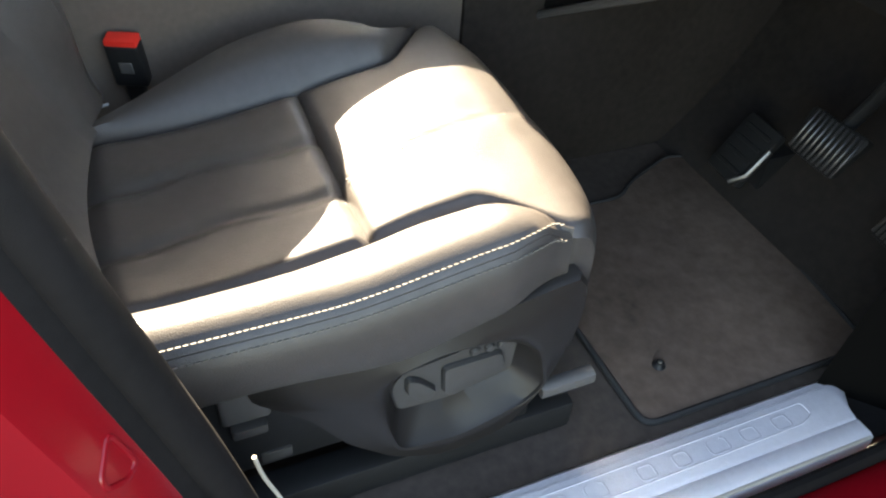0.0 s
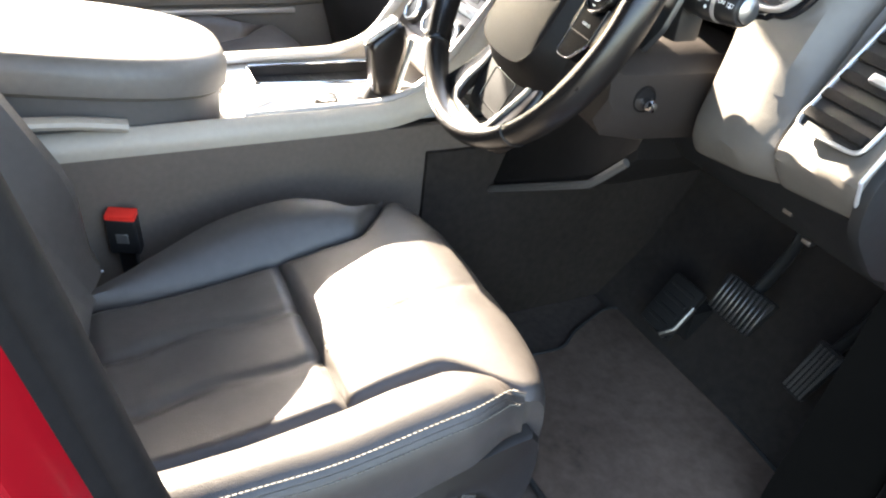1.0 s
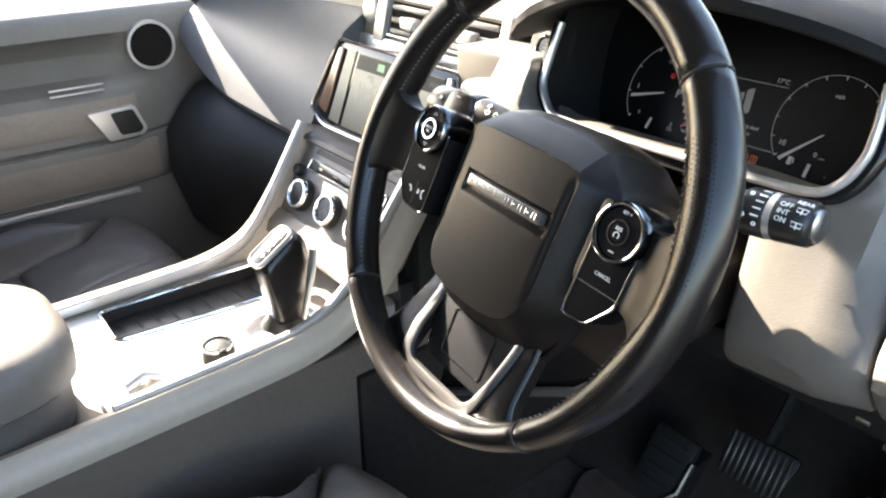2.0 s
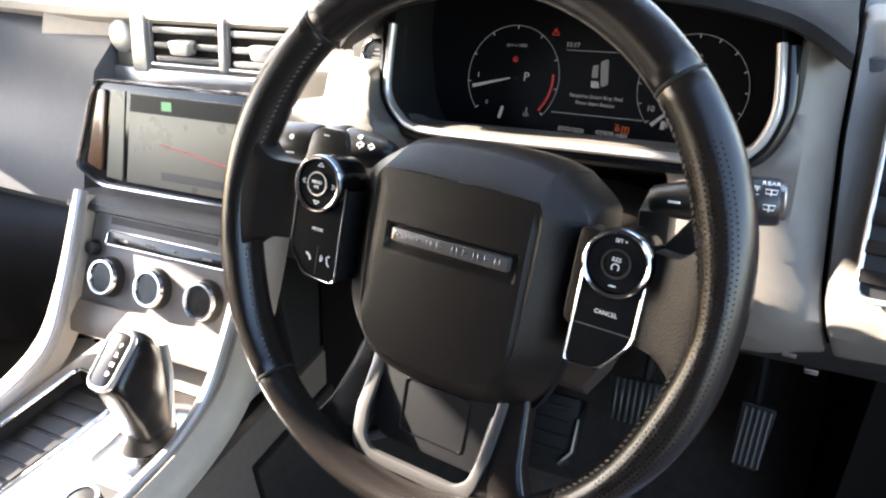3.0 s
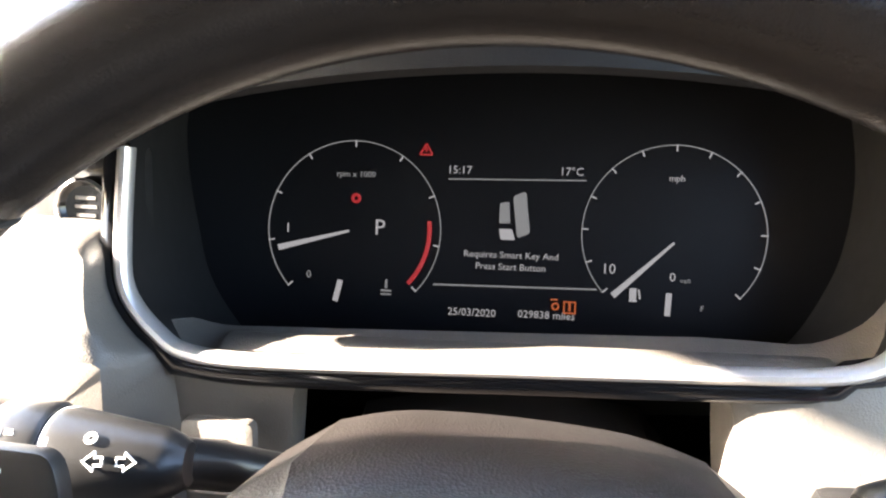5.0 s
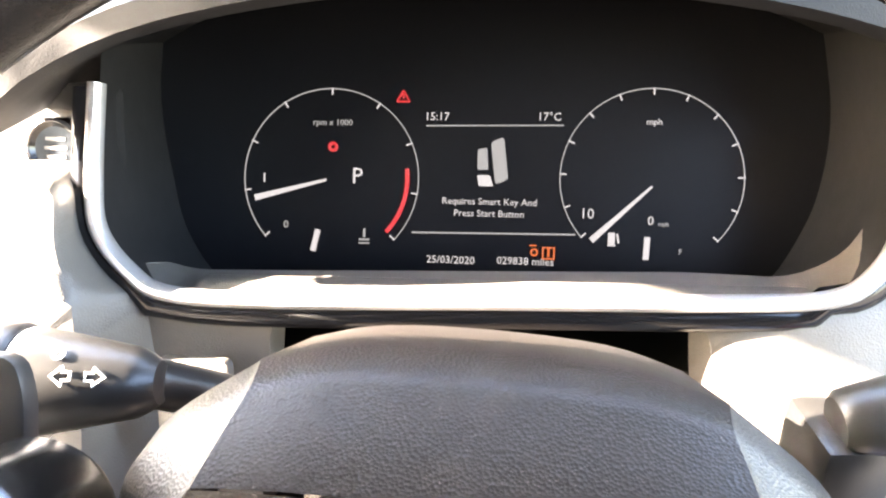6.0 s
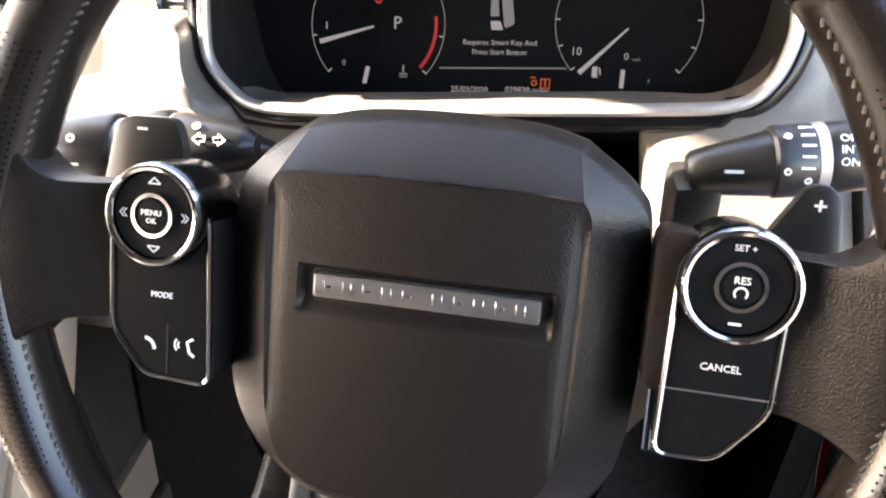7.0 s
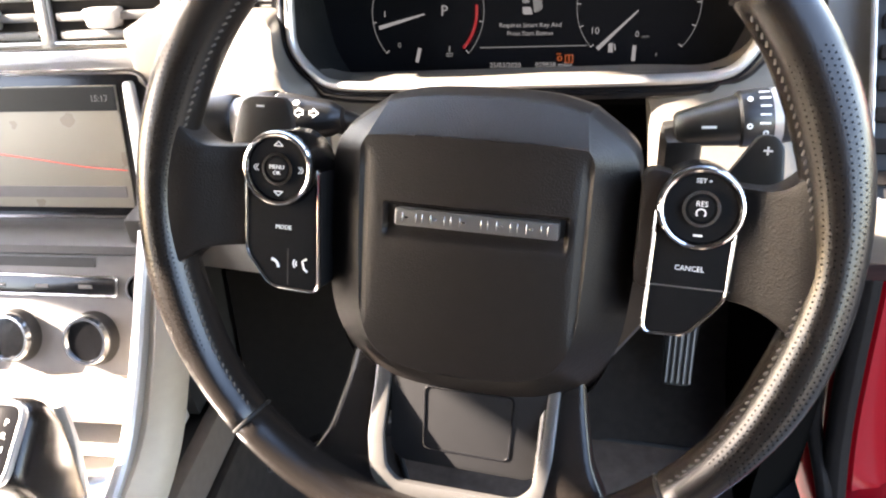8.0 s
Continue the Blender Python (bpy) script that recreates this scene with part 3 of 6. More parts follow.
def build_seat(name, label):
    seat = thing(name, (SEAT_C, -0.25, 0.0), label, "car seat", "front seats")

    def insert(u, v):
        x, y = SEAT_C + (2 * u - 1) * 0.1355, -0.50 + 0.25 * v
        d = min((1 - abs(2 * u - 1)) * 0.1355, (1 - v) * 0.25)
        z = seat_top(x, y) - groove(d) - 0.010 * (1 - ease(v, 0, 0.15))
        for fx in (-0.047, 0.047):
            z -= groove(x - SEAT_C - fx - 0.006 * math.sin(9 * v), 0.0045 + 0.001 * math.sin(7 * v), 0.009)
        z += 0.0016 * noise.noise(Vector((x * 22, y * 9, 1.0))) + 0.0022 * math.exp(-(((x + 0.045) / 0.02) ** 2)) * math.sin(28 * y)
        return Vector((x, y, z))

    part("cushion_insert", sheet(insert, 60, 44, 0.06), LEATHER, seat, "black leather cushion insert with lengthwise pleats")

    def front(u, v):
        s = v * 0.325
        if s < 0.195:
            y, drop = -0.25 + s, 0.0
        else:
            a = min(1.0, (s - 0.195) / 0.065) * math.pi / 2
            y, drop = -0.055 + 0.040 * math.sin(a), 0.040 * (1 - math.cos(a))
            if s > 0.26:
                y, drop = -0.015 - 0.25 * (s - 0.26), 0.040 + (s - 0.26) * 1.1
        w = seat_half(y)
        k = 2 * u - 1
        x = SEAT_C + k * w
        y -= 0.035 * abs(k) ** 4 * ease(v, 0.45, 0.8)
        d = min((1 - abs(k)) * w, s + 0.004)
        z = seat_top(x, min(y, -0.05)) - drop - groove(d, 0.011)
        z += 0.006 * (1 - k * k) * ease(v, 0.02, 0.3) + 0.008 * max(0, -k) * ease(v, 0.1, 0.5)
        z -= groove(x - (0.056 - 0.15 * (y + 0.25)), 0.002, 0.0035) * (1 - ease(v, 0.75, 0.85))
        z += 0.0012 * noise.noise(Vector((x * 25, y * 18, 4.0)))
        return Vector((x, y, z))

    part("cushion_front", sheet(front, 64, 60, 0.05), LEATHER, seat, "black leather thigh section with a centre seam")
    # stitched centre seam
    part("seam_thread", join(*[box((-0.0007, -0.0025, 0), (0.0007, 0.0025, 0.0012), m=Matrix.Translation((0.058 - 0.15 * (y + 0.25), y, seat_top(0.05, y) + 0.0035 * ease(y, -0.25, -0.16))) @ pose(0, 0, 0, 0, 0, 8)) for y in np.linspace(-0.243, -0.062, 34)]), THREAD, seat)

    for side, nm in ((1, "bolster"), (-1, "bolster")):
        rings = []
        for i in range(46):
            y = -0.505 + 0.433 * i / 45
            zi = seat_top(SEAT_C + 0.13, y) - 0.004
            zs = 0.308 + 0.026 * ease(y, -0.32, -0.12)
            lift = 0.0 if side > 0 else 0.008
            xi = seat_half(y) + 0.0005
            f = ease(y, -0.16, -0.072)
            xo = 0.222 - 0.016 * f
            leaf = 1.0
            if side < 0:
                leaf = max(0.02, math.sin(math.pi * min(1, max(0, (y + 0.515) / 0.435)) ** 1.25)) ** 0.9
                xo = xi + 0.004 + (0.226 - min(xi, 0.15) - 0.004) * leaf if y < -0.15 else xi + 0.004 + 0.076 * leaf
            zs -= 0.020 * ease(y, -0.11, -0.072)
            pk = zs + lift + 0.012 * (1 - f) if side > 0 else zi + 0.004 + 0.044 * leaf
            if side < 0:
                zs = zi - 0.006 + 0.030 * leaf
            xm = xi + (xo - xi) * 0.55
            zv = 0.250 + 0.028 * ease(y, -0.26, -0.07) - 0.012 * math.exp(-((y + 0.26) / 0.07) ** 2)
            prof = [(xi, zi - 0.03), (xi + 0.001, zi - 0.006), (xi + (xm - xi) * 0.18, zi + 0.007), (xi + (xm - xi) * 0.55, (zi + pk) / 2 + 0.007), (xm, pk), (xm + (xo - xm) * 0.45, pk + 0.0005), (xo - 0.004, zs + 0.004), (xo - 0.0006, zs - 0.0005), (xo - 0.0015, zs - 0.003), (xo + 0.003, zs - 0.008), (xo + 0.007, zs - 0.025), (xo + 0.009, zv + 0.004), (xo + 0.004, zv - 0.004), (xo - 0.03, zv - 0.006)]
            rings.append([Vector((SEAT_C + side * px, y - 0.02 * max(0, px - 0.18) / 0.05 * f, pz + 0.0008 * noise.noise(Vector((px * 30, y * 20, 2))))) for px, pz in prof])
        b = part(nm, loft(rings), LEATHER, seat, "raised black leather side bolster")
        th = []
        for i in range(72 if side > 0 else 0):
            y = -0.495 + 0.40 * i / 71
            zs = 0.308 + 0.026 * ease(y, -0.32, -0.12)
            xo = 0.222 - 0.016 * ease(y, -0.16, -0.072)
            if side < 0:
                xo = 0.142 + (xo - 0.142) * ease(y, -0.50, -0.27)
            zs -= 0.020 * ease(y, -0.11, -0.072)
            for dx, dz in ((-0.0052, 0.0048), (0.0032, -0.0075)):
                th.append(box((-0.0006, -0.0020, -0.0006), (0.0006, 0.0020, 0.0006), m=Matrix.Translation((SEAT_C + side * (xo + dx), y, zs + dz))))
        if th:
            tagged(part("stitching", join(*th), THREAD, b, "pale double stitching"), kind="stuff")

    # plastic side valance with its switch recess
    outer = [(-0.066, 0.281), (-0.058, 0.24), (-0.062, 0.196), (-0.088, 0.114), (-0.121, 0.062), (-0.160, 0.048), (-0.205, 0.047), (-0.255, 0.072), (-0.305, 0.122), (-0.340, 0.180), (-0.385, 0.225), (-0.40, 0.246), (-0.33, 0.241), (-0.257, 0.240), (-0.20, 0.250), (-0.148, 0.262)]
    inner = fillet([(-0.268, 0.191), (-0.263, 0.213), (-0.215, 0.229), (-0.140, 0.224), (-0.110, 0.194), (-0.094, 0.134), (-0.108, 0.114), (-0.185, 0.091), (-0.251, 0.096), (-0.263, 0.147)], 0.014, 3)
    panel = fillet([(-0.255, 0.165), (-0.247, 0.126), (-0.192, 0.123), (-0.120, 0.140), (-0.117, 0.190), (-0.170, 0.196), (-0.244, 0.184)], 0.008, 3)

    def ray_ring(poly, n=72, c=(-0.195, 0.155)):
        out = []
        for i in range(n):
            d = Vector((math.cos(2 * math.pi * i / n), math.sin(2 * math.pi * i / n)))
            best = 0.01
            for a in range(len(poly)):
                p, q = Vector(poly[a]) - Vector(c), Vector(poly[(a + 1) % len(poly)]) - Vector(c)
                e = q - p
                den = d.x * e.y - d.y * e.x
                if abs(den) > 1e-9:
                    t, s = (p.x * e.y - p.y * e.x) / den, (p.x * d.y - p.y * d.x) / den
                    if t > 0 and -1e-6 <= s <= 1 + 1e-6:
                        best = max(best, t)
            out.append((c[0] + d.x * best, c[1] + d.y * best))
        return out

    ro, ri, rp = ray_ring(fillet(outer, 0.012, 2)), ray_ring(inner), ray_ring(panel)

    def blend(t, x):
        return [Vector((x, a[0] * (1 - t) + b[0] * t, a[1] * (1 - t) + b[1] * t)) for a, b in zip(ro, ri)]
    deep = [Vector((0.2165, p[0], p[1])) for p in rp]
    lip = [Vector((0.2300, a[0] * 0.55 + b[0] * 0.45, a[1] * 0.55 + b[1] * 0.45)) for a, b in zip(ri, rp)]
    part("valance", loft([blend(0, 0.205), blend(0, 0.232), blend(0.05, 0.2365), blend(0.55, 0.2415), blend(0.84, 0.2450), blend(0.95, 0.2440), blend(1.0, 0.2405), lip, deep]), VALANCE, seat, "grey-black plastic seat side panel with switch recess")
    mx = Matrix(((0, 0, 1, 0.2168), (1, 0, 0, 0), (0, 1, 0, 0), (0, 0, 0, 1)))
    part("switch_panel", prism([(a * 0.97 - 0.0055, b * 0.97 + 0.0048) for a, b in panel], 0.0, 0.0015, m=mx), SWITCH, seat, "dark grey switch panel")
    back_sw = fillet([(-0.238, 0.178), (-0.226, 0.172), (-0.206, 0.148), (-0.212, 0.140), (-0.226, 0.139), (-0.238, 0.156)], 0.007, 4)
    seat_sw = fillet([(-0.200, 0.178), (-0.138, 0.180), (-0.130, 0.152), (-0.190, 0.132), (-0.198, 0.140)], 0.006, 4)
    part("backrest_switch", prism(back_sw, 0.0015, 0.009, 0.003, m=mx), SWITCH, seat, "grey backrest adjuster switch")
    part("cushion_switch", prism(seat_sw, 0.0015, 0.008, 0.003, m=mx), SWITCH, seat, "grey cushion adjuster switch")
    for poly in (back_sw, seat_sw):
        part("switch_gap", tube([mx @ Vector((y, z, 0.0018)) for y, z in poly], 0.0016, 0.0016, 6, up=(1, 0, 0), closed=True), PLASTIC, seat)
    for k, yy in enumerate((-0.166, -0.150, -0.136)):
        part("memory_button", lathe([(0.0, 0.004), (0.004, 0.004), (0.0052, 0.0025), (0.0052, 0.0)], 14, mx @ Matrix.Translation((yy, 0.188, 0.001))), SWITCH, seat)
        part("button_gap", ring2(yy, 0.188, 0.0050, 0.0066, 0.001, 0.0022, mx, 16), PLASTIC, seat)
    # frame, rails and the far valance
    part("seat_frame", box((-0.17, -0.46, 0.07), (0.205, -0.07, 0.262), 0.02), PLASTIC, seat)
    part("front_trim", box((-0.16, -0.07, 0.11), (0.20, -0.028, 0.245), 0.015), PLASTIC, seat)
    for x in (-0.17, 0.21):
        part("rail", box((x - 0.018, -0.56, 0.004), (x + 0.018, -0.03, 0.05), 0.006), PLASTIC, seat)
        part("rail_end", tube([(x + 0.018, -0.085, 0.100), (x + 0.020, -0.05, 0.103), (x + 0.020, -0.022, 0.104)], 0.009, 0.010, 10, power=3), PLASTIC_GREY, seat, "pale grey plastic seat rail cover")
    for x in (-0.17, 0.21):
        part("rail_foot", box((x - 0.012, -0.12, 0.045), (x + 0.012, -0.09, 0.10), 0.004), PLASTIC, seat)
    part("rear_bracket", box((0.205, -0.475, 0.15), (0.245, -0.43, 0.175), 0.004), PLASTIC, seat)
    part("belt_anchor", box((0.185, -0.412, 0.168), (0.212, -0.366, 0.216), 0.006, 3), PLASTIC_GREY, seat, "blue-grey belt anchor cover")
    part("rail_lever", box((0.185, -0.405, 0.150), (0.216, -0.372, 0.163), 0.003, 2), SWITCH, seat, "pale rail lever")
    part("rail_bolt", box((0.185, -0.383, 0.088), (0.208, -0.352, 0.104), 0.003, 2), SWITCH, seat, "pale rail bracket")
    part("hinge_cover", box((0.19, -0.52, 0.17), (0.232, -0.44, 0.255), 0.018, 3), PLASTIC_GREY, seat, "grey seat hinge cover")

    # backrest: insert, two bolsters, headrest
    def back_frame(s):
        return -0.478 - 0.29 * s, 0.285 + 0.66 * s

    def back(u, v):
        y, z = back_frame(v)
        k = 2 * u - 1
        d = min((1 - abs(k)) * 0.14, v * 0.6 + 0.004)
        x = SEAT_C + k * (0.135 + 0.01 * v)
        return Vector((x, y + groove(d, 0.011) + 0.01 * ease(v, 0.9, 1.0), z + 0.0))
    part("back_insert", sheet(lambda u, v: Vector((back(u, v).x, back(u, v).y - 0.015 * math.sin(math.pi * u), back(u, v).z)), 30, 30, 0.07, (0, -1, 0)), LEATHER, seat, "black leather backrest insert")
    for side in (1, -1):
        rings = []
        for i in range(26):
            s = i / 25
            y, z = back_frame(s)
            w = 0.085 * (1 - 0.25 * s) * (1 - 0.75 * ease(s, 0.9, 1.0))
            ins = 0.136 + 0.01 * s
            bulge = 0.060 * (1 - 0.3 * s) * (0.35 + 0.65 * ease(s, 0.0, 0.2))
            prof = [(ins, -0.02), (ins + 0.002, 0.0), (ins + 0.2 * w, 0.45 * bulge), (ins + 0.5 * w, 0.95 * bulge), (ins + 0.75 * w, bulge), (ins + 0.95 * w, 0.8 * bulge), (ins + 1.05 * w, 0.3 * bulge), (ins + 1.08 * w, -0.05), (ins + w, -0.10), (ins, -0.10)]
            rings.append([Vector((SEAT_C + side * px, y + pz, z + 0.3 * pz)) for px, pz in prof])
        part("back_bolster", loft(rings), LEATHER, seat, "black leather backrest bolster with piping")
        pipe = []
        for i in range(26):
            s = i / 25
            y, z = back_frame(s)
            w = 0.085 * (1 - 0.25 * s) * (1 - 0.75 * ease(s, 0.9, 1.0))
            bulge = 0.060 * (1 - 0.3 * s) * (0.35 + 0.65 * ease(s, 0.0, 0.2))
            pipe.append((SEAT_C + side * (0.136 + 0.01 * s + 0.97 * w), y + 0.78 * bulge, z + 0.24 * bulge))
        part("piping", tube(pipe, 0.0022, 0.0022, 6), PLASTIC_GREY, seat)
    part("headrest", box((SEAT_C - 0.13, -0.86, 0.97), (SEAT_C + 0.13, -0.77, 1.13), 0.035, 4), LEATHER, seat)
    for x in (-0.05, 0.05):
        part("headrest_post", tube([(SEAT_C + x, -0.80, 0.90), (SEAT_C + x, -0.81, 1.0)], 0.006), STEEL, seat)
    return seat


driver_seat = build_seat("driver_seat", "black leather electric driver seat, partly sunlit")
passenger = copy_thing(driver_seat, Matrix.Translation((2 * XC - SEAT_C + 0.02, -0.22, 0.0)))
passenger.name = "passenger_seat"
tagged(passenger, "black leather front passenger seat beyond the console", "car seat", "front seats")

# seat belt buckle
bm_m = Matrix.Translation((-0.238, -0.424, 0.330)) @ pose(0, 0, 0, 0, 0, 68) @ pose(0, 0, 0, 8, 0, 0)
buckle = thing("seat_belt_buckle", (-0.24, -0.43, 0.15), "black seat belt buckle with a bright red button", "buckle")
part("body", box((-0.0195, -0.010, -0.062), (0.0195, 0.010, -0.004), 0.004, 3, bm_m), PLASTIC, buckle)
part("release_button", box((-0.0185, -0.009, -0.010), (0.0185, 0.0115, 0.002), 0.002, 2, bm_m), RED_PLASTIC, buckle, "red release button")
part("logo_plate", box((-0.008, -0.0115, -0.042), (0.008, -0.0095, -0.026), 0.001, 1, bm_m), PLASTIC_GREY, buckle)
part("strap", box((-0.012, -0.004, -0.20), (0.012, 0.004, -0.06), 0.002, 1, bm_m), PLASTIC, buckle)
part("belt_bar", tube([(-0.20, -0.50, 0.262), (-0.215, -0.455, 0.262)], 0.002), SATIN, buckle, "thin silver rod at the buckle's foot")

# ---- floor mat and pedals ----
mat_poly = fillet([(-0.13, 0.05), (0.262, 0.055), (0.260, 0.418), (0.03, 0.440), (-0.185, 0.445), (-0.200, 0.405), (-0.155, 0.30), (-0.125, 0.265)], 0.022, 5)
floor_mat = thing("floor_mat", (0.05, 0.25, 0.0), "dark brown-grey carpet floor mat with bound edges", "floor mat")
part("mat_surface", prism(mat_poly, 0.001, 0.009, 0.003), MAT, floor_mat)
part("binding", tube([(x, y, 0.0065) for x, y in mat_poly], 0.0042, 0.0048, 8, closed=True), BINDING, floor_mat, "black edge binding")
part("clip", lathe([(0.0, 0.016), (0.005, 0.016), (0.006, 0.013), (0.009, 0.010), (0.009, 0.006)], 16, Matrix.Translation((0.191, 0.123, 0.0))), PLASTIC, floor_mat, "black mat fixing clip")
part("clip_glint", lathe([(0.0, 0.018), (0.0025, 0.0175), (0.003, 0.016)], 10, Matrix.Translation((0.191, 0.123, 0.0))), STEEL, floor_mat)

brake = thing("brake_pedal", (0.06, 0.44, 0.0), "ribbed brake pedal with black rubber and steel", "pedal")
pm = Matrix.Translation((0.060, 0.425, 0.205)) @ pose(0, 0, 0, 62, 0, 0)
pm_poly = fillet([(-0.050, 0.030), (0.050, 0.034), (0.040, -0.034), (-0.040, -0.034)], 0.008)
part("pad", prism(pm_poly, -0.008, 0.004, 0.002, m=pm), PLASTIC, brake)
for k in range(10):
    x = -0.040 + 0.0088 * k
    part("rib", box((x, -0.031, 0.004), (x + 0.0042, 0.030, 0.0075), 0.001, 1, pm), PEDAL, brake)
part("arm", tube(smooth_path([(0.06, 0.432, 0.20), (0.06, 0.50, 0.30), (0.05, 0.53, 0.45)]), 0.008, 0.014), PLASTIC, brake)
accel = thing("accelerator_pedal", (0.20, 0.45, 0.0), "slim ribbed steel accelerator pedal", "pedal")
am = Matrix.Translation((0.203, 0.436, 0.190)) @ pose(0, 0, 0, 62, 0, 0) @ pose(0, 0, 0, 0, 0, -4)
part("pad", prism(fillet([(-0.022, 0.040), (0.022, 0.040), (0.017, -0.048), (-0.017, -0.048)], 0.006), -0.008, 0.004, 0.002, m=am), PLASTIC, accel)
for k in range(5):
    x = -0.0165 + 0.0076 * k
    part("rib", box((x, -0.044, 0.004), (x + 0.0042, 0.035, 0.0075), 0.001, 1, am), PEDAL, accel)
part("arm", tube(smooth_path([(0.203, 0.445, 0.20), (0.205, 0.52, 0.28), (0.205, 0.56, 0.40)]), 0.008, 0.012), PLASTIC, accel)
rest = thing("foot_rest", (-0.08, 0.45, 0.0), "black foot rest with pale metal bars", "foot rest")
rm = Matrix.Translation((-0.085, 0.455, 0.115)) @ pose(0, 0, 0, 55, 0, 0)
part("pad", box((-0.030, -0.074, -0.012), (0.045, 0.030, 0.004), 0.006, 2, rm), PLASTIC, rest)
part("pad_foot", box((-0.040, 0.46, 0.0), (-0.12, 0.52, 0.10)), PLASTIC, rest)
for k in range(4):
    part("bar", box((-0.020, -0.058 + 0.022 * k, 0.004), (0.034, -0.051 + 0.022 * k, 0.007), 0.001, 1, rm), PLASTIC, rest)
part("metal_edge", tube([rm @ Vector((0.030, -0.074, 0.004)), rm @ Vector((0.046, -0.05, 0.004)), rm @ Vector((0.046, 0.0, 0.003))], 0.005, 0.007), PEDAL, rest, "polished metal edge")


# ---- dashboard ----
dash = thing("dashboard", (XC, 0.30, 0.5), "dark soft-touch dashboard with a flat top", "dashboard")


DEEPER = Matrix.Translation((0.075, -0.30, 0.915)) @ Matrix.Diagonal((1.2, 1.2, 1.2, 1.0)) @ Matrix.Translation((-0.075, 0.30, -0.915))


def pad_section(x):
    """Profile of the upper pad at x: lip, top, windscreen end, underside."""
    far = 0.04 * ((x - XC) / 0.72) ** 2
    r = 0.277 + 0.026 * ease(abs(x - XC), 0.20, 0.5) + 0.14 * ease(x, -0.192, -0.174) * (1 - ease(x, 0.205, 0.225)) - 0.06 * ease(x, 0.200, 0.230)
    pts = [(r + 0.026, 0.734), (r + 0.005, 0.736), (r - 0.002, 0.744), (r + 0.002, 0.752), (r + 0.024, 0.758), (r + 0.075, 0.775), (max(0.50, r + 0.12), 0.782), (0.64 - far, 0.786), (0.80 - 2 * far, 0.796), (0.80 - 2 * far, 0.70), (0.56, 0.68), (r + 0.085, 0.70)]
    return [Vector((x, y, z)) for y, z in pts]


part("upper_pad", loft([pad_section(-1.115 + 1.44 * i / 144) for i in range(145)]), DASH, dash, "dark grained dashboard top")
# Lip drawn as its own pale strip, for the sun along the edge.
part("pad_lip", loft([[p + Vector((0, dy, dz)) for p, dy, dz in zip(pad_section(x)[:5], (0, -0.001, -0.0012, -0.0008, 0), (-0.001, -0.001, 0, 0.001, 0.0014))] + [pad_section(x)[4] + Vector((0, 0.012, 0.0062)), pad_section(x)[4] + Vector((0, 0.012, -0.006))] for x in np.linspace(-1.10, -0.19, 60)]), LIT_FASCIA, dash, "front edge of the dashboard top, sunlight in its pale colour")
part("top_seam", tube([(-0.62 + 0.10 * k, 0.33 + 0.30 * k, 0.7715 + 0.0145 * k ** 0.5) for k in np.linspace(0, 1, 10)], 0.0012, 0.0012, 6), PLASTIC, dash)


def passenger_section(x):
    low = 0.527 + 0.040 * (max(0.0, -0.85 - x) / 0.20) ** 2
    back = 0.022 * (max(0.0, -0.59 - x) / 0.52) ** 1.3
    return [Vector((x, y + back, z)) for y, z in ((0.40, 0.725), (0.312, 0.740), (0.292, 0.728), (0.234, 0.69), (0.174, low + 0.050), (0.160, low + 0.014), (0.168, low), (0.30, low - 0.03), (0.42, low))]


part("passenger_panel", loft([passenger_section(-1.11 + 0.52 * i / 20) for i in range(21)]), PASS_PANEL, dash, "curved soft-touch panel before the passenger")
# Bulge towards the door stands in for the shade below the panel.
part("glovebox", loft([[Vector((x, y + 0.085 * ease(x, -1.02, -0.72) * (1 - ease(y, 0.20, 0.35)), z)) for y, z in ((0.40, 0.56), (0.192, 0.522), (0.155, 0.490), (0.118, 0.440), (0.112, 0.360), (0.145, 0.240), (0.30, 0.16), (0.60, 0.16), (0.60, 0.56))] for x in np.linspace(-1.082, -0.545, 16)]), PLASTIC, dash, "dark glovebox lid, bulged to stand in for shade")
part("stack_core", box((-0.60, 0.225, 0.42), (-0.20, 0.62, 0.640)), PLASTIC, dash)
part("fascia_shelf", box((-0.300, 0.205, 0.62), (-0.172, 0.36, 0.7235), 0.006), FASCIA, dash, "soft-touch shelf between vents and instruments")
part("stack_body", box((-0.53, 0.130, 0.30), (-0.300, 0.30, 0.562), 0.006), PLASTIC, dash)
part("stack_cheek", box((-0.299, 0.121, 0.30), (-0.268, 0.30, 0.60), 0.006), PLASTIC, dash)
part("driver_core", box((-0.22, 0.36, 0.50), (0.30, 0.62, 0.77)), PLASTIC, dash)
# driver fascia: one moulding with a notch for the cluster and one for the column
fas = [(-0.2235, 0.729), (-0.2235, 0.699), (-0.272, 0.690), (-0.279, 0.60), (-0.281, 0.545), (-0.095, 0.545), (-0.083, 0.6665), (0.106, 0.6745), (0.118, 0.525), (0.243, 0.549), (0.229, 0.60), (0.222, 0.70), (0.222, 0.778), (0.186, 0.778), (0.187, 0.738), (0.184, 0.716), (0.172, 0.697), (0.150, 0.6875), (-0.128, 0.6755), (-0.153, 0.683), (-0.168, 0.703), (-0.170, 0.729)]


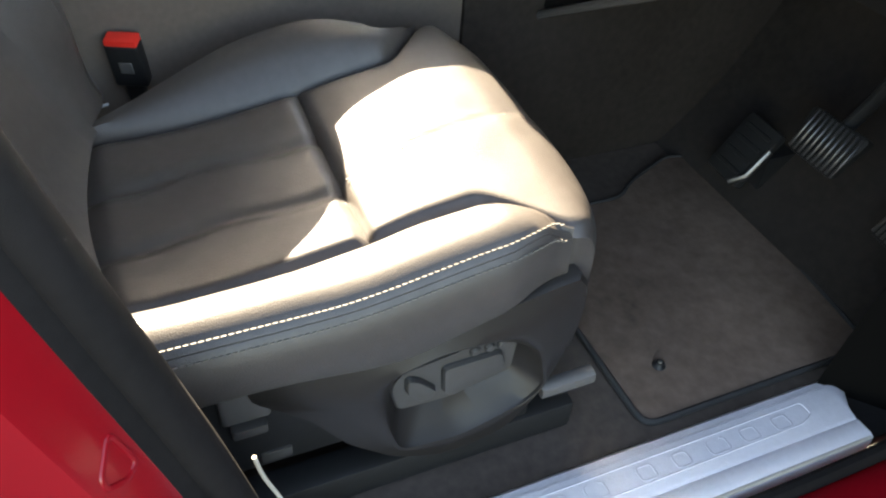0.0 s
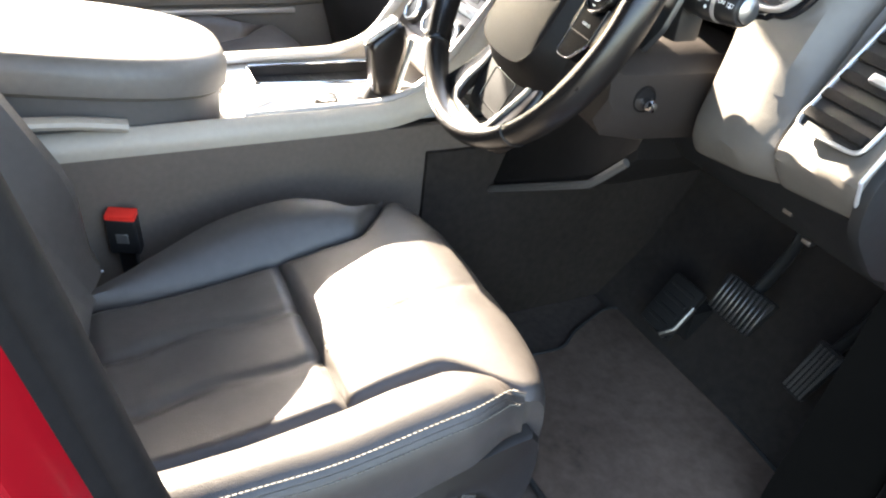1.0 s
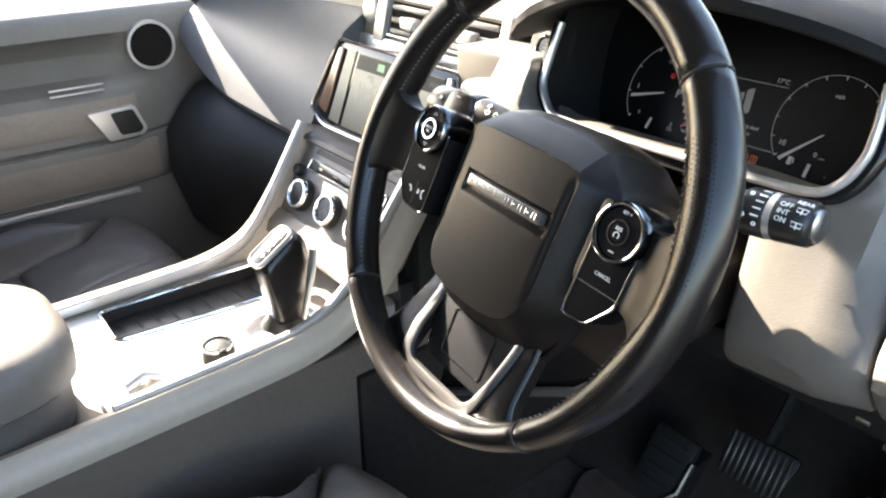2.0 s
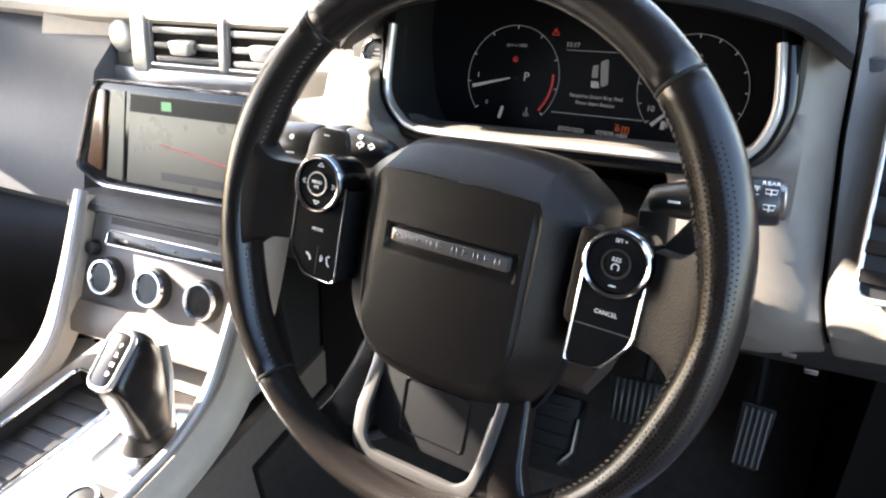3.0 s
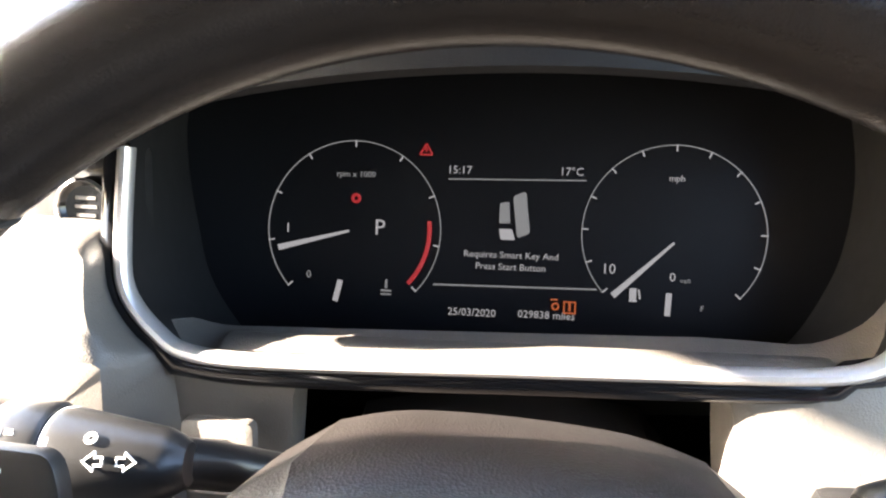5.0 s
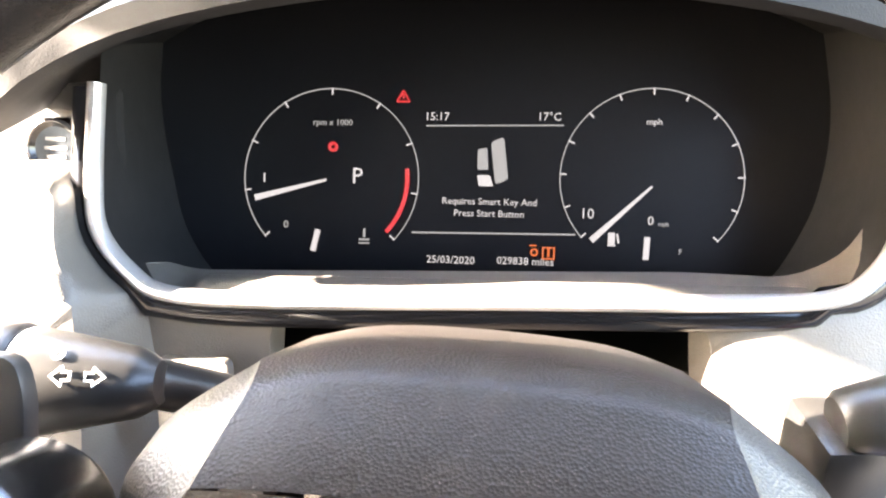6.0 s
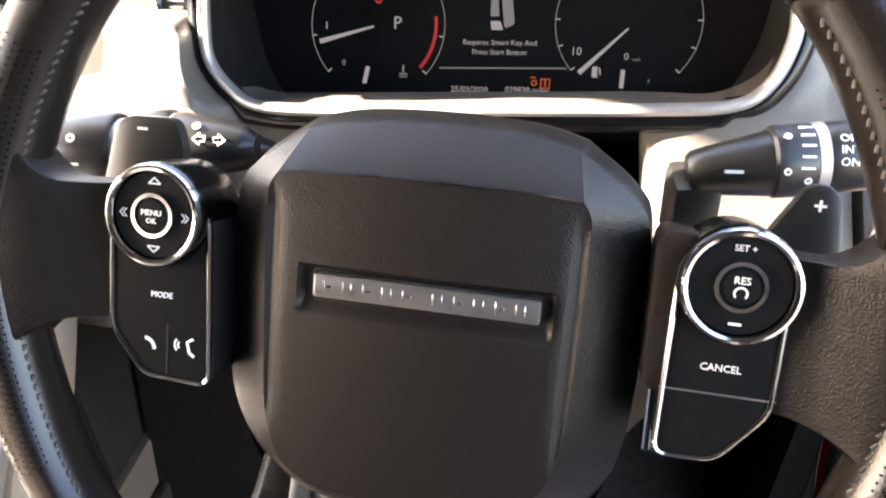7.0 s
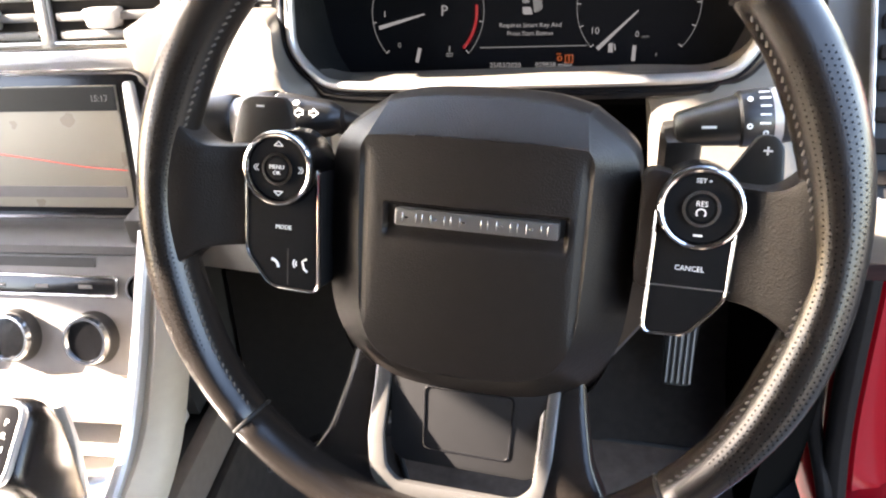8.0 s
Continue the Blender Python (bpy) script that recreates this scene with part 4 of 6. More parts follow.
def fascia_y(x, z):
    """Depth of the fascia: an upright skirt below a fold, leaning away above it on the outer side."""
    cheek = ease(-x, 0.138, 0.166)
    y = 0.196 - 0.09 * x + 0.20 * (z - 0.69) - 0.008 * math.exp(-((z - 0.685) / 0.03) ** 2)
    y += cheek * (0.06 * max(0.0, -0.170 - x) - 0.020 * (1 - 0.6 * ease(z, 0.715, 0.765)) + 0.22 * min(0.0, z - 0.735))
    if x < 0.09:
        return y
    fold = 0.555 + 0.23 * (x - 0.12)
    lean = 0.27 + 0.10 * ease(x, 0.13, 0.19) + 0.36 * ease(x, 0.188, 0.240)
    d = z - fold
    right = 0.150 - 0.011 * (1 - ease(x, 0.20, 0.235)) - 0.19 * (x - 0.12) + lean * 0.5 * (d + math.sqrt(d * d + 0.00008)) - 0.64 * min(0.0, d)
    k = ease(x, 0.09, 0.125)
    return y * (1 - k) + right * k


def warp(bm):
    for v in bm.verts:
        x, z, d = v.co.x, v.co.y, v.co.z
        v.co = Vector((x, fascia_y(x, z) - d, z))
    return bm


def grid_prism(poly, z0, z1, bev, cut=0.02):
    bm = prism(poly, z0, z1, bev)
    for axis in (0, 1):
        lo, hi = min(p[axis] for p in poly), max(p[axis] for p in poly)
        k = lo + cut
        while k < hi:
            co, no = [0, 0, 0], [0, 0, 0]
            co[axis], no[axis] = k, 1
            bmesh.ops.bisect_plane(bm, geom=bm.verts[:] + bm.edges[:] + bm.faces[:], plane_co=co, plane_no=no)
            k += cut
    return bm


part("driver_fascia", warp(grid_prism(fillet(fas, 0.010, 3), -0.03, 0.0, 0.006)), FASCIA, dash, "soft-touch fascia round the instruments")
fas_r = [(0.2325, 0.60), (0.2255, 0.70), (0.2255, 0.775), (0.335, 0.775), (0.338, 0.60), (0.335, 0.566), (0.2465, 0.551)]
part("outer_fascia", warp(grid_prism(fillet(fas_r, 0.006, 3), -0.05, 0.003, 0.006, 0.010)), FASCIA, dash, "outer fascia panel holding the end vent")
part("end_cap", prism(fillet([(0.250, 0.775), (0.116, 0.605), (0.122, 0.56), (0.18, 0.50), (0.36, 0.46), (0.55, 0.45), (0.55, 0.78)], 0.02), 0.0, 0.012, 0.004, m=Matrix(((0, 0, 1, 0.336), (1, 0, 0, 0), (0, 1, 0, 0), (0, 0, 0, 1)))), PLASTIC, dash, "black end cap of the dashboard")
knee = [(0.172, 0.545), (0.205, 0.505), (0.235, 0.470), (0.30, 0.445), (0.42, 0.43), (0.42, 0.53)]
part("knee_panel", loft([[Vector((x, y, z)) for y, z in knee] for x in np.linspace(-0.26, 0.335, 12)]), PLASTIC, dash, "black knee panel under the fascia")
for x, y, z in ((0.219, 0.216, 0.497), (0.240, 0.236, 0.468)):
    part("fixing_clip", box((x - 0.006, y - 0.006, z - 0.003), (x + 0.006, y + 0.004, z + 0.003), 0.001), STEEL, dash, "small bright clip")
shroud = []
for i in range(17):
    x = -0.262 + 0.290 * i / 16
    low = 0.286 + 0.56 * (x + 0.243) + 0.55 * max(0.0, x + 0.030)
    front = 0.136 + 0.075 * (x + 0.262)
    shroud.append([Vector((x, front + y, z)) for y, z in ((0.09, max(0.52, low + 0.10)), (0.05, max(0.50, low + 0.08)), (0.016, low + 0.06), (0.003, low + 0.015), (0.008, low), (0.06, low - 0.005), (0.33, low), (0.33, 0.53), (0.15, 0.53))])
part("lower_shroud", loft(shroud), RUBBER, dash, "black lower column shroud")
lip = [(x, 0.134 + 0.075 * (x + 0.262), 0.287 + 0.56 * (x + 0.243) + 0.55 * max(0.0, x + 0.030)) for x in np.linspace(-0.255, 0.022, 16)]
part("shroud_lip", tube(lip, 0.005, 0.006, 8), PLASTIC_GREY, dash, "grey lip under the column shroud")
part("end_trim", tube([(0.3375, fascia_y(0.335, z) - 0.002, z) for z in np.linspace(0.572, 0.770, 12)], 0.0022, 0.0022, 8, up=(0, 1, 0)), SATIN, dash, "thin bright strip down the dashboard's end")

# end vent on the driver's side
vent_m = basis((0.289, fascia_y(0.289, 0.650) + 0.003, 0.650), 38, -7)
end_vent = thing("end_air_vent", (0.287, 0.14, 0.66), "black slatted end air vent in a silver frame", "air vent", "air vents")
vp = fillet([(-0.044, 0.105), (0.034, 0.105), (0.038, -0.045), (-0.036, -0.050)], 0.012)
part("frame", tube([vent_m @ Vector((x, y, 0.014)) for x, y in vp], 0.0020, 0.0026, 8, up=(0, -1, 0), closed=True), SATIN, end_vent, "silver vent frame")
part("duct", prism(vp, 0.006, 0.0125, m=vent_m), PLASTIC, end_vent)
for k in range(7):
    y = -0.034 + 0.021 * k
    part("slat", box((-0.037, y - 0.004, 0.0125), (0.033, y + 0.006, 0.017), 0.0015, 2, vent_m), RUBBER, end_vent)
part("tab", box((-0.008, 0.010, 0.015), (0.012, 0.019, 0.023), 0.003, 2, vent_m), SATIN, end_vent)

# ---- instrument cluster ----
DM = basis((0.012, 0.2887, 0.698), 22, -6.2, 1.0)
cluster = thing("instrument_cluster", (0.012, 0.24, 0.70), "black digital instrument display under a deep hood, lit", "instrument cluster")
u_path = [(-0.158, 0.766), (-0.1605, 0.729), (-0.159, 0.706), (-0.145, 0.689), (-0.127, 0.6805), (-0.080, 0.6800), (0.015, 0.6845), (0.104, 0.6885), (0.150, 0.6925), (0.168, 0.704), (0.177, 0.723), (0.178, 0.741), (0.174, 0.774)]


def on_face(x, z, d=0.0):
    return Vector((x, 0.187 - 0.10 * x + 0.36 * (z - 0.69) - d, z))


up_line = smooth_path([on_face(x, z, 0.004) for x, z in u_path], 6)
part("chrome_trim", tube(up_line, 0.0038, 0.0048, 10, up=(0, -1, 0.3)), SATIN, cluster, "bright chrome strip under the instruments")
part("black_bezel", tube([p + Vector((0, 0.004, -0.0085 if abs(p.x - 0.008) < 0.14 else -0.003)) + Vector((0.006 * (1 if p.x > 0.152 else -1 if p.x < -0.130 else 0), 0, 0)) for p in up_line], 0.0065, 0.0055, 10, up=(0, -1, 0.3)), GLOSS, cluster)
# funnel from the trim back to the display
funnel_line = [on_face(-0.155, 0.800, 0.004), on_face(-0.1565, 0.783, 0.004)] + up_line + [on_face(0.1715, 0.787, 0.004), on_face(0.168, 0.803, 0.004)]
back_line = [DM @ Vector(((p.x - 0.010) * (0.98 + 0.12 * ease(p.z, 0.69, 0.77)), -0.064 + (p.z - 0.684 - 0.03 * p.x) * 1.42, -0.002)) for p in funnel_line]
part("funnel", loft([[p + Vector((0, 0.003, 0)) for p in funnel_line], [(a * 0.5 + b * 0.5) + Vector((0, 0, -0.004)) for a, b in zip(funnel_line, back_line)], back_line], cyclic=False, caps=False), PLASTIC, cluster, "dark inner walls of the instrument hood")
part("display", box((-0.205, -0.072, -0.008), (0.212, 0.104, 0.0), 0.0, m=DM), LCD, cluster, "black glass display")


part("ledge", loft([[Vector((x, 0.186 - 0.10 * x + y, 0.6830 + 0.034 * x + z)) for y, z in ((0.0, 0.001), (0.006, 0.0022), (0.016, 0.0005), (0.030, -0.006), (0.030, -0.008), (0.0, -0.003))] for x in (-0.118, -0.06, 0.0, 0.08, 0.148)]), FASCIA, cluster, "soft-touch ledge before the display")


def hood_section(x):
    k = (x - 0.018) / 0.20
    inner = 0.810 - 0.038 * k * k - 0.012 * abs(k) ** 8
    rise = inner + 0.016
    front = 0.166 + 0.034 * k * k - 0.014 * ease(abs(k), 0.8, 1.0)
    return [Vector((x, y, z)) for y, z in ((front + 0.005, inner), (front - 0.003, inner + 0.004), (front - 0.002, rise - 0.003), (front + 0.010, rise + 0.002), (0.26, rise + 0.006), (0.40, 0.822 - 0.012 * k * k), (0.52, 0.797), (0.52, 0.78), (0.345, inner - 0.004), (0.26, inner + 0.002))]


part("hood", loft([hood_section(-0.194 + 0.414 * i / 30) for i in range(31)]), HOOD, cluster, "dark padded hood over the instruments")



def on_display(bm, mat, name, parent=None, label=""):
    bm.transform(DM)
    return part(name, bm, mat, parent or cluster, label, False, True)


def line2(x0, y0, x1, y1, w, z=0.0012, w2=None):
    d = Vector((x1 - x0, y1 - y0)).normalized()
    n, w2 = Vector((-d.y, d.x)), w2 or w
    return prism([(x0 + n.x * w / 2, y0 + n.y * w / 2), (x0 - n.x * w / 2, y0 - n.y * w / 2), (x1 - n.x * w2 / 2, y1 - n.y * w2 / 2), (x1 + n.x * w2 / 2, y1 + n.y * w2 / 2)], 0.0006, z)


for cx, cy, rad, nm in ((-0.083, 0.0025, 0.0500, "rev_counter"), (0.0918, 0.0060, 0.0483, "speedometer")):
    I4 = Matrix.Identity(4)
    dial = on_display(ring2(cx, cy, rad - 0.0006, rad, 0.0004, 0.0009, I4, 64, -42, 222), DIM_LIT, nm)
    for k in range(9 if cx < 0 else 13):
        a = radians(222 - k * (33 if cx < 0 else 22))
        on_display(line2(cx + (rad - 0.0036) * math.cos(a), cy + (rad - 0.0036) * math.sin(a), cx + rad * math.cos(a), cy + rad * math.sin(a), 0.0008), WHITE_LIT, "tick_mark", dial)
on_display(line2(-0.0855, 0.0015, -0.1265, -0.0095, 0.0014, w2=0.0034), WHITE_LIT, "needle", None, "white rev counter needle")
on_display(line2(0.0925, 0.0020, 0.0615, -0.0278, 0.0012, w2=0.0034), WHITE_LIT, "needle", None, "white speedometer needle")
on_display(ring2(-0.083, 0.0025, 0.0424, 0.0446, 0.0006, 0.0012, Matrix.Identity(4), 24, -42, 8), RED_LIT, "red_band", None, "red rev limit band")
on_display(line2(-0.0895, -0.0265, -0.0922, -0.0385, 0.0030), WHITE_LIT, "temperature_needle")
on_display(line2(0.0910, -0.0250, 0.0905, -0.0372, 0.0030), WHITE_LIT, "fuel_needle")
on_display(line2(-0.030, 0.0324, 0.045, 0.0337, 0.0007), DIM_LIT, "divider_line")
on_display(line2(-0.0363, -0.0264, 0.053, -0.0249, 0.0009), DIM_LIT, "divider_line")
DT = DM @ Matrix.Translation((0, 0, 0.0008))
for text, x, y, size, mt in (("P", -0.0678, 0.0037, 0.0125, WHITE_LIT), ("1", -0.1212, 0.0017, 0.0075, WHITE_LIT), ("0", -0.1081, -0.0242, 0.0060, DIM_LIT), ("10", 0.0589, -0.0136, 0.0078, WHITE_LIT), ("0", 0.0925, -0.0165, 0.0068, WHITE_LIT), ("mph", 0.0992, -0.0180, 0.0032, DIM_LIT), ("mph", 0.0925, 0.0362, 0.0048, WHITE_LIT), ("rpm x 1000", -0.0825, 0.0334, 0.0048, DIM_LIT), ("15:17", -0.0240, 0.0374, 0.0062, WHITE_LIT), ("17°C", 0.0371, 0.0381, 0.0062, WHITE_LIT), ("25/03/2020", -0.0143, -0.0410, 0.0059, WHITE_LIT), ("029838 miles", 0.0266, -0.0404, 0.0058, WHITE_LIT), ("Requires Smart Key And", 0.006, -0.0085, 0.0052, WHITE_LIT), ("Press Start Button", 0.006, -0.0150, 0.0052, WHITE_LIT), ("F", 0.1084, -0.0325, 0.0042, DIM_LIT)):
    lettering(text, size, DT @ Matrix.Translation((x, y, 0)), mt, cluster)
# small warning signs
tri = [(-0.0465, 0.0455), (-0.0395, 0.0455), (-0.043, 0.0515)]
on_display(join(*[line2(*tri[i], *tri[(i + 1) % 3], 0.0009) for i in range(3)], line2(-0.043, 0.0472, -0.043, 0.0495, 0.0008)), RED_LIT, "warning_triangle", None, "red warning triangle sign")
on_display(ring2(-0.082, 0.020, 0.0012, 0.0028, 0.0006, 0.001, Matrix.Identity(4), 16), RED_LIT, "seat_belt_sign", None, "small dim red belt sign")
on_display(join(ring2(0.0313, -0.0352, 0.0012, 0.0022, 0.0006, 0.0011, Matrix.Identity(4), 14), line2(0.0285, -0.0315, 0.0325, -0.0315, 0.0008)), AMBER_LIT, "lock_sign", None, "amber warning sign")
on_display(join(line2(0.0355, -0.0325, 0.0425, -0.0325, 0.0008), line2(0.0355, -0.0385, 0.0425, -0.0385, 0.0008), line2(0.0360, -0.0325, 0.0360, -0.0385, 0.0008), line2(0.0420, -0.0325, 0.0420, -0.0385, 0.0008), line2(0.039, -0.0325, 0.039, -0.0375, 0.0012)), AMBER_LIT, "tyre_sign", None, "amber warning sign")
on_display(join(line2(0.0722, -0.0232, 0.0722, -0.0296, 0.0036), line2(0.0702, -0.0301, 0.0744, -0.0301, 0.0008), line2(0.0752, -0.0238, 0.0760, -0.0288, 0.0010)), WHITE_LIT, "fuel_sign", None, "white fuel pump sign")
on_display(join(line2(-0.063, -0.025, -0.063, -0.030, 0.0012), line2(-0.066, -0.0312, -0.060, -0.0312, 0.0010), line2(-0.066, -0.0332, -0.060, -0.0332, 0.0008)), DIM_LIT, "coolant_sign")
# picture of a key held to the column
key = on_display(prism(fillet([(0.006, 0.024), (0.013, 0.027), (0.016, 0.004), (0.009, 0.001)], 0.002), 0.0006, 0.0012), DIM_LIT, "key_picture", None, "grey key picture on the display")
on_display(prism(fillet([(-0.001, 0.020), (0.004, 0.021), (0.005, 0.009), (-0.001, 0.009)], 0.001), 0.0006, 0.0012), DIM_LIT, "key_shade", key)
on_display(prism(fillet([(-0.001, 0.006), (0.006, 0.006), (0.008, 0.000), (0.000, 0.000)], 0.001), 0.0006, 0.0012), WHITE_LIT, "key_glint", key)

# start button on the fascia
start = thing("start_button", (-0.186, 0.24, 0.733), "round black start button with a chrome ring", "button")
part("plate", prism(fillet([(-0.034, 0.030), (0.024, 0.030), (0.024, -0.020), (-0.034, -0.020)], 0.006), -0.012, -0.002, 0.001, m=basis((-0.186, 0.240, 0.733), 14, -6)), PLASTIC, start, "black plate beside the instruments")
sm = basis((-0.1865, 0.2365, 0.733), 14, -6)
part("button", lathe([(0.0, 0.002), (0.0105, 0.0022), (0.0125, 0.004), (0.0125, -0.004)], 32, sm), GLOSS, start)
part("ring", lathe([(0.0124, -0.003), (0.0124, 0.0045), (0.0132, 0.0056), (0.0146, 0.0050), (0.0152, -0.003)], 40, sm), CHROME, start, "chrome ring")
for k, w in ((0, 0.0050), (1, 0.0056), (2, 0.0048)):
    part("marking", box((-w, 0.0040 - 0.0042 * k, 0.0021), (w, 0.0056 - 0.0042 * k, 0.0026), m=sm), PLASTIC_GREY, start)


# ---- steering wheel: local x right, y up its face, z towards the driver ----
wx = Vector((0.249, -0.025, -0.009)).normalized()
wu = Vector((0.018, 0.106, 0.240))
wu = (wu - wx * wx.dot(wu)).normalized()
wn2 = wx.cross(wu)
WM = Matrix((wx, wu, wn2)).transposed().to_4x4()
WM.translation = (0.0, -0.012, 0.690)
wheel = thing("steering_wheel", None, "black leather steering wheel with satin spokes and buttons", "steering wheel", m=WM)
RIM, RIM_X, RIM_Z = 0.178, -0.003, -0.0045


def rim_point(a, t):
    """A point of the rim: a degrees round it, t radians round its section; the lower rim is slimmer, the grips fuller."""
    c, s = math.cos(radians(a)), math.sin(radians(a))
    g = sum(math.exp(-((((a % 360) - q) / w) ** 2)) for q, w in ((20, 18), (160, 18), (340, 14), (200, 14)))
    rr, rz = 0.0132 + 0.0026 * s + 0.0014 * g, 0.0168 + 0.0006 * g
    k = RIM + rr * math.cos(t) - (0.002 * g if math.cos(t) < 0 else 0)
    x, y = c * k, s * k
    return Vector((RIM_X + x, y, RIM_Z + rz * math.sin(t) + 0.016 * x - 0.008 * y))


def rim_section(a):
    return [rim_point(a, 2 * math.pi * j / 24) for j in range(24)]


def rim_piece(a0, a1, name_label):
    n = max(8, int(abs(a1 - a0) / 3))
    rings = [rim_section(a0 + (a1 - a0) * i / n) for i in range(n + 1)]
    mid0 = sum(rings[0], Vector()) / 24
    mid1 = sum(rings[-1], Vector()) / 24
    rings[0] = [mid0 + (p - mid0) * 0.93 for p in rings[0]]
    rings[-1] = [mid1 + (p - mid1) * 0.93 for p in rings[-1]]
    e0 = [mid0 + (p - mid0) * 0.999 for p in rim_section(a0 + 0.6 * (1 if a1 > a0 else -1))]
    e1 = [mid1 + (p - mid1) * 0.999 for p in rim_section(a1 - 0.6 * (1 if a1 > a0 else -1))]
    rings = [rings[0], e0] + rings[1:-1] + [e1, rings[-1]]
    return part("rim_section", loft(rings), LEATHER_WHEEL, wheel, name_label, True)


rim_piece(44.2, 133.8, "smooth black leather upper rim")
left_rim = rim_piece(134.2, 226.8, "perforated black leather grip")
rim_piece(227.2, 311.3, "smooth black leather lower rim")
right_rim = rim_piece(311.7, 403.8, "perforated black leather grip")
for a in (44, 134, 227, 311.5):
    ring = rim_section(a)
    mid = sum(ring, Vector()) / 24
    part("seam", tube([mid + (p - mid) * 0.955 for p in ring], 0.0012, 0.0012, 6, closed=True), PLASTIC, wheel, "", True)
# stitches along the inside of the rim and perforations in the grips
for host, a0, a1 in ((left_rim, 136, 226), (right_rim, 313, 402)):
    st = []
    for i in range(int((a1 - a0) / 1.5)):
        a = a0 + 1.5 * i
        m = Matrix.Translation(rim_point(a, radians(150)) + Vector((0, 0, 0.0003))) @ pose(0, 0, 0, 0, 0, a + 62)
        st.append(box((-0.0013, -0.0004, -0.0007), (0.0013, 0.0004, 0.0007), m=m))
    tagged(part("stitching", join(*st), WHEEL_THREAD, host, "dark grey stitching", True), kind="stuff")
for host, a0, a1 in ((left_rim, 152, 212), (right_rim, 322, 392)):
    holes = []
    for i in range(int((a1 - a0) / 1.0)):
        for j in range(7):
            a = a0 + i + (0.5 if j % 2 else 0)
            t = radians(62 + 11.0 * j)
            p = rim_point(a, t)
            n = (p - sum(rim_section(a), Vector()) / 24).normalized()
            q = n.to_track_quat("Z", "Y").to_matrix().to_4x4()
            q.translation = p + n * 0.00015
            hb = bmesh.new()
            bmesh.ops.create_circle(hb, cap_ends=True, segments=6, radius=0.0005)
            hb.transform(q)
            holes.append(hb)
    tagged(part("perforation", join(*holes), HOLE, host, "tiny leather perforations", True, True), kind="stuff")

# side spokes that flare into the rim
for sx in (-1, 1):
    ox = -0.003
    sp = [(0.166, 0.052), (0.159, 0.038), (0.150, 0.0295), (0.132, 0.0295), (0.088, 0.036), (0.088, -0.026), (0.125, -0.0268), (0.147, -0.0285), (0.159, -0.0345), (0.167, -0.048), (0.173, -0.064), (0.180, -0.060), (0.182, 0.0), (0.180, 0.048)]
    sp = [(sx * x + ox, y) for x, y in sp]
    spoke = grid_prism(fillet(sp, 0.008, 4), -0.034, -0.0105, 0.008, 0.010)
    for v in spoke.verts:
        v.co.z += 0.019 * ease(abs(v.co.x), 0.126, 0.172) + 0.016 * v.co.x * ease(abs(v.co.x), 0.126, 0.172)
    part("side_spoke", spoke, HUB, wheel, "black leather side spoke", True)

def sunk(bm):
    """Sets the upper end of a lower spoke behind the airbag cover."""
    for axis_y in (-0.075, -0.09, -0.105, -0.12, -0.135, -0.15):
        bmesh.ops.bisect_plane(bm, geom=bm.verts[:] + bm.edges[:] + bm.faces[:], plane_co=(0, axis_y, 0), plane_no=(0, 1, 0))
    for v in bm.verts:
        v.co.z -= 0.022 * (1 - ease(-v.co.y, 0.085, 0.165))
    return bm


# lower spoke: two legs, satin strips and a dark insert with panel lines
for sx in (-1, 1):
    k = -0.003
    leg = [(0.066, -0.055), (0.073, -0.103), (0.079, -0.130), (0.090, -0.150), (0.072, -0.166), (0.050, -0.170), (0.046, -0.148), (0.046, -0.10), (0.050, -0.055)]
    part("lower_spoke", sunk(prism(fillet([(sx * x + k, y - 0.007) for x, y in leg], 0.006, 4), -0.030, -0.016, 0.005, 3)), LEATHER_WHEEL, wheel, "black lower spoke leg", True)
u_out = [(-0.0575, -0.062), (-0.0565, -0.135), (-0.0520, -0.158), (-0.0430, -0.1690), (0.0430, -0.1690), (0.0500, -0.158), (0.0535, -0.135), (0.0545, -0.062)]
u_in = [(0.0475, -0.062), (0.0465, -0.135), (0.0430, -0.153), (0.0350, -0.1600), (-0.0350, -0.1600), (-0.0430, -0.153), (-0.0470, -0.135), (-0.0480, -0.062)]
part("spoke_trim", sunk(prism(fillet(u_out + u_in, 0.004, 3), -0.0170, -0.0128, 0.0015, 2)), SATIN_DARK, wheel, "dull satin trim round the lower spokes", True)
part("spoke_insert", prism(fillet([(-0.048, -0.085), (0.048, -0.085), (0.0475, -0.150), (0.040, -0.157), (-0.038, -0.157), (-0.046, -0.151)], 0.006, 4), -0.046, -0.0330, 0.002), HOOD, wheel, "dark insert between the lower spokes", True)
inset = fillet([(-0.026, -0.106), (0.028, -0.106), (0.027, -0.146), (-0.025, -0.146)], 0.004)
part("insert_line", tube([Vector((x, y, -0.0328)) for x, y in inset], 0.0007, 0.0007, 6, closed=True), GLOSS, wheel, "", True)

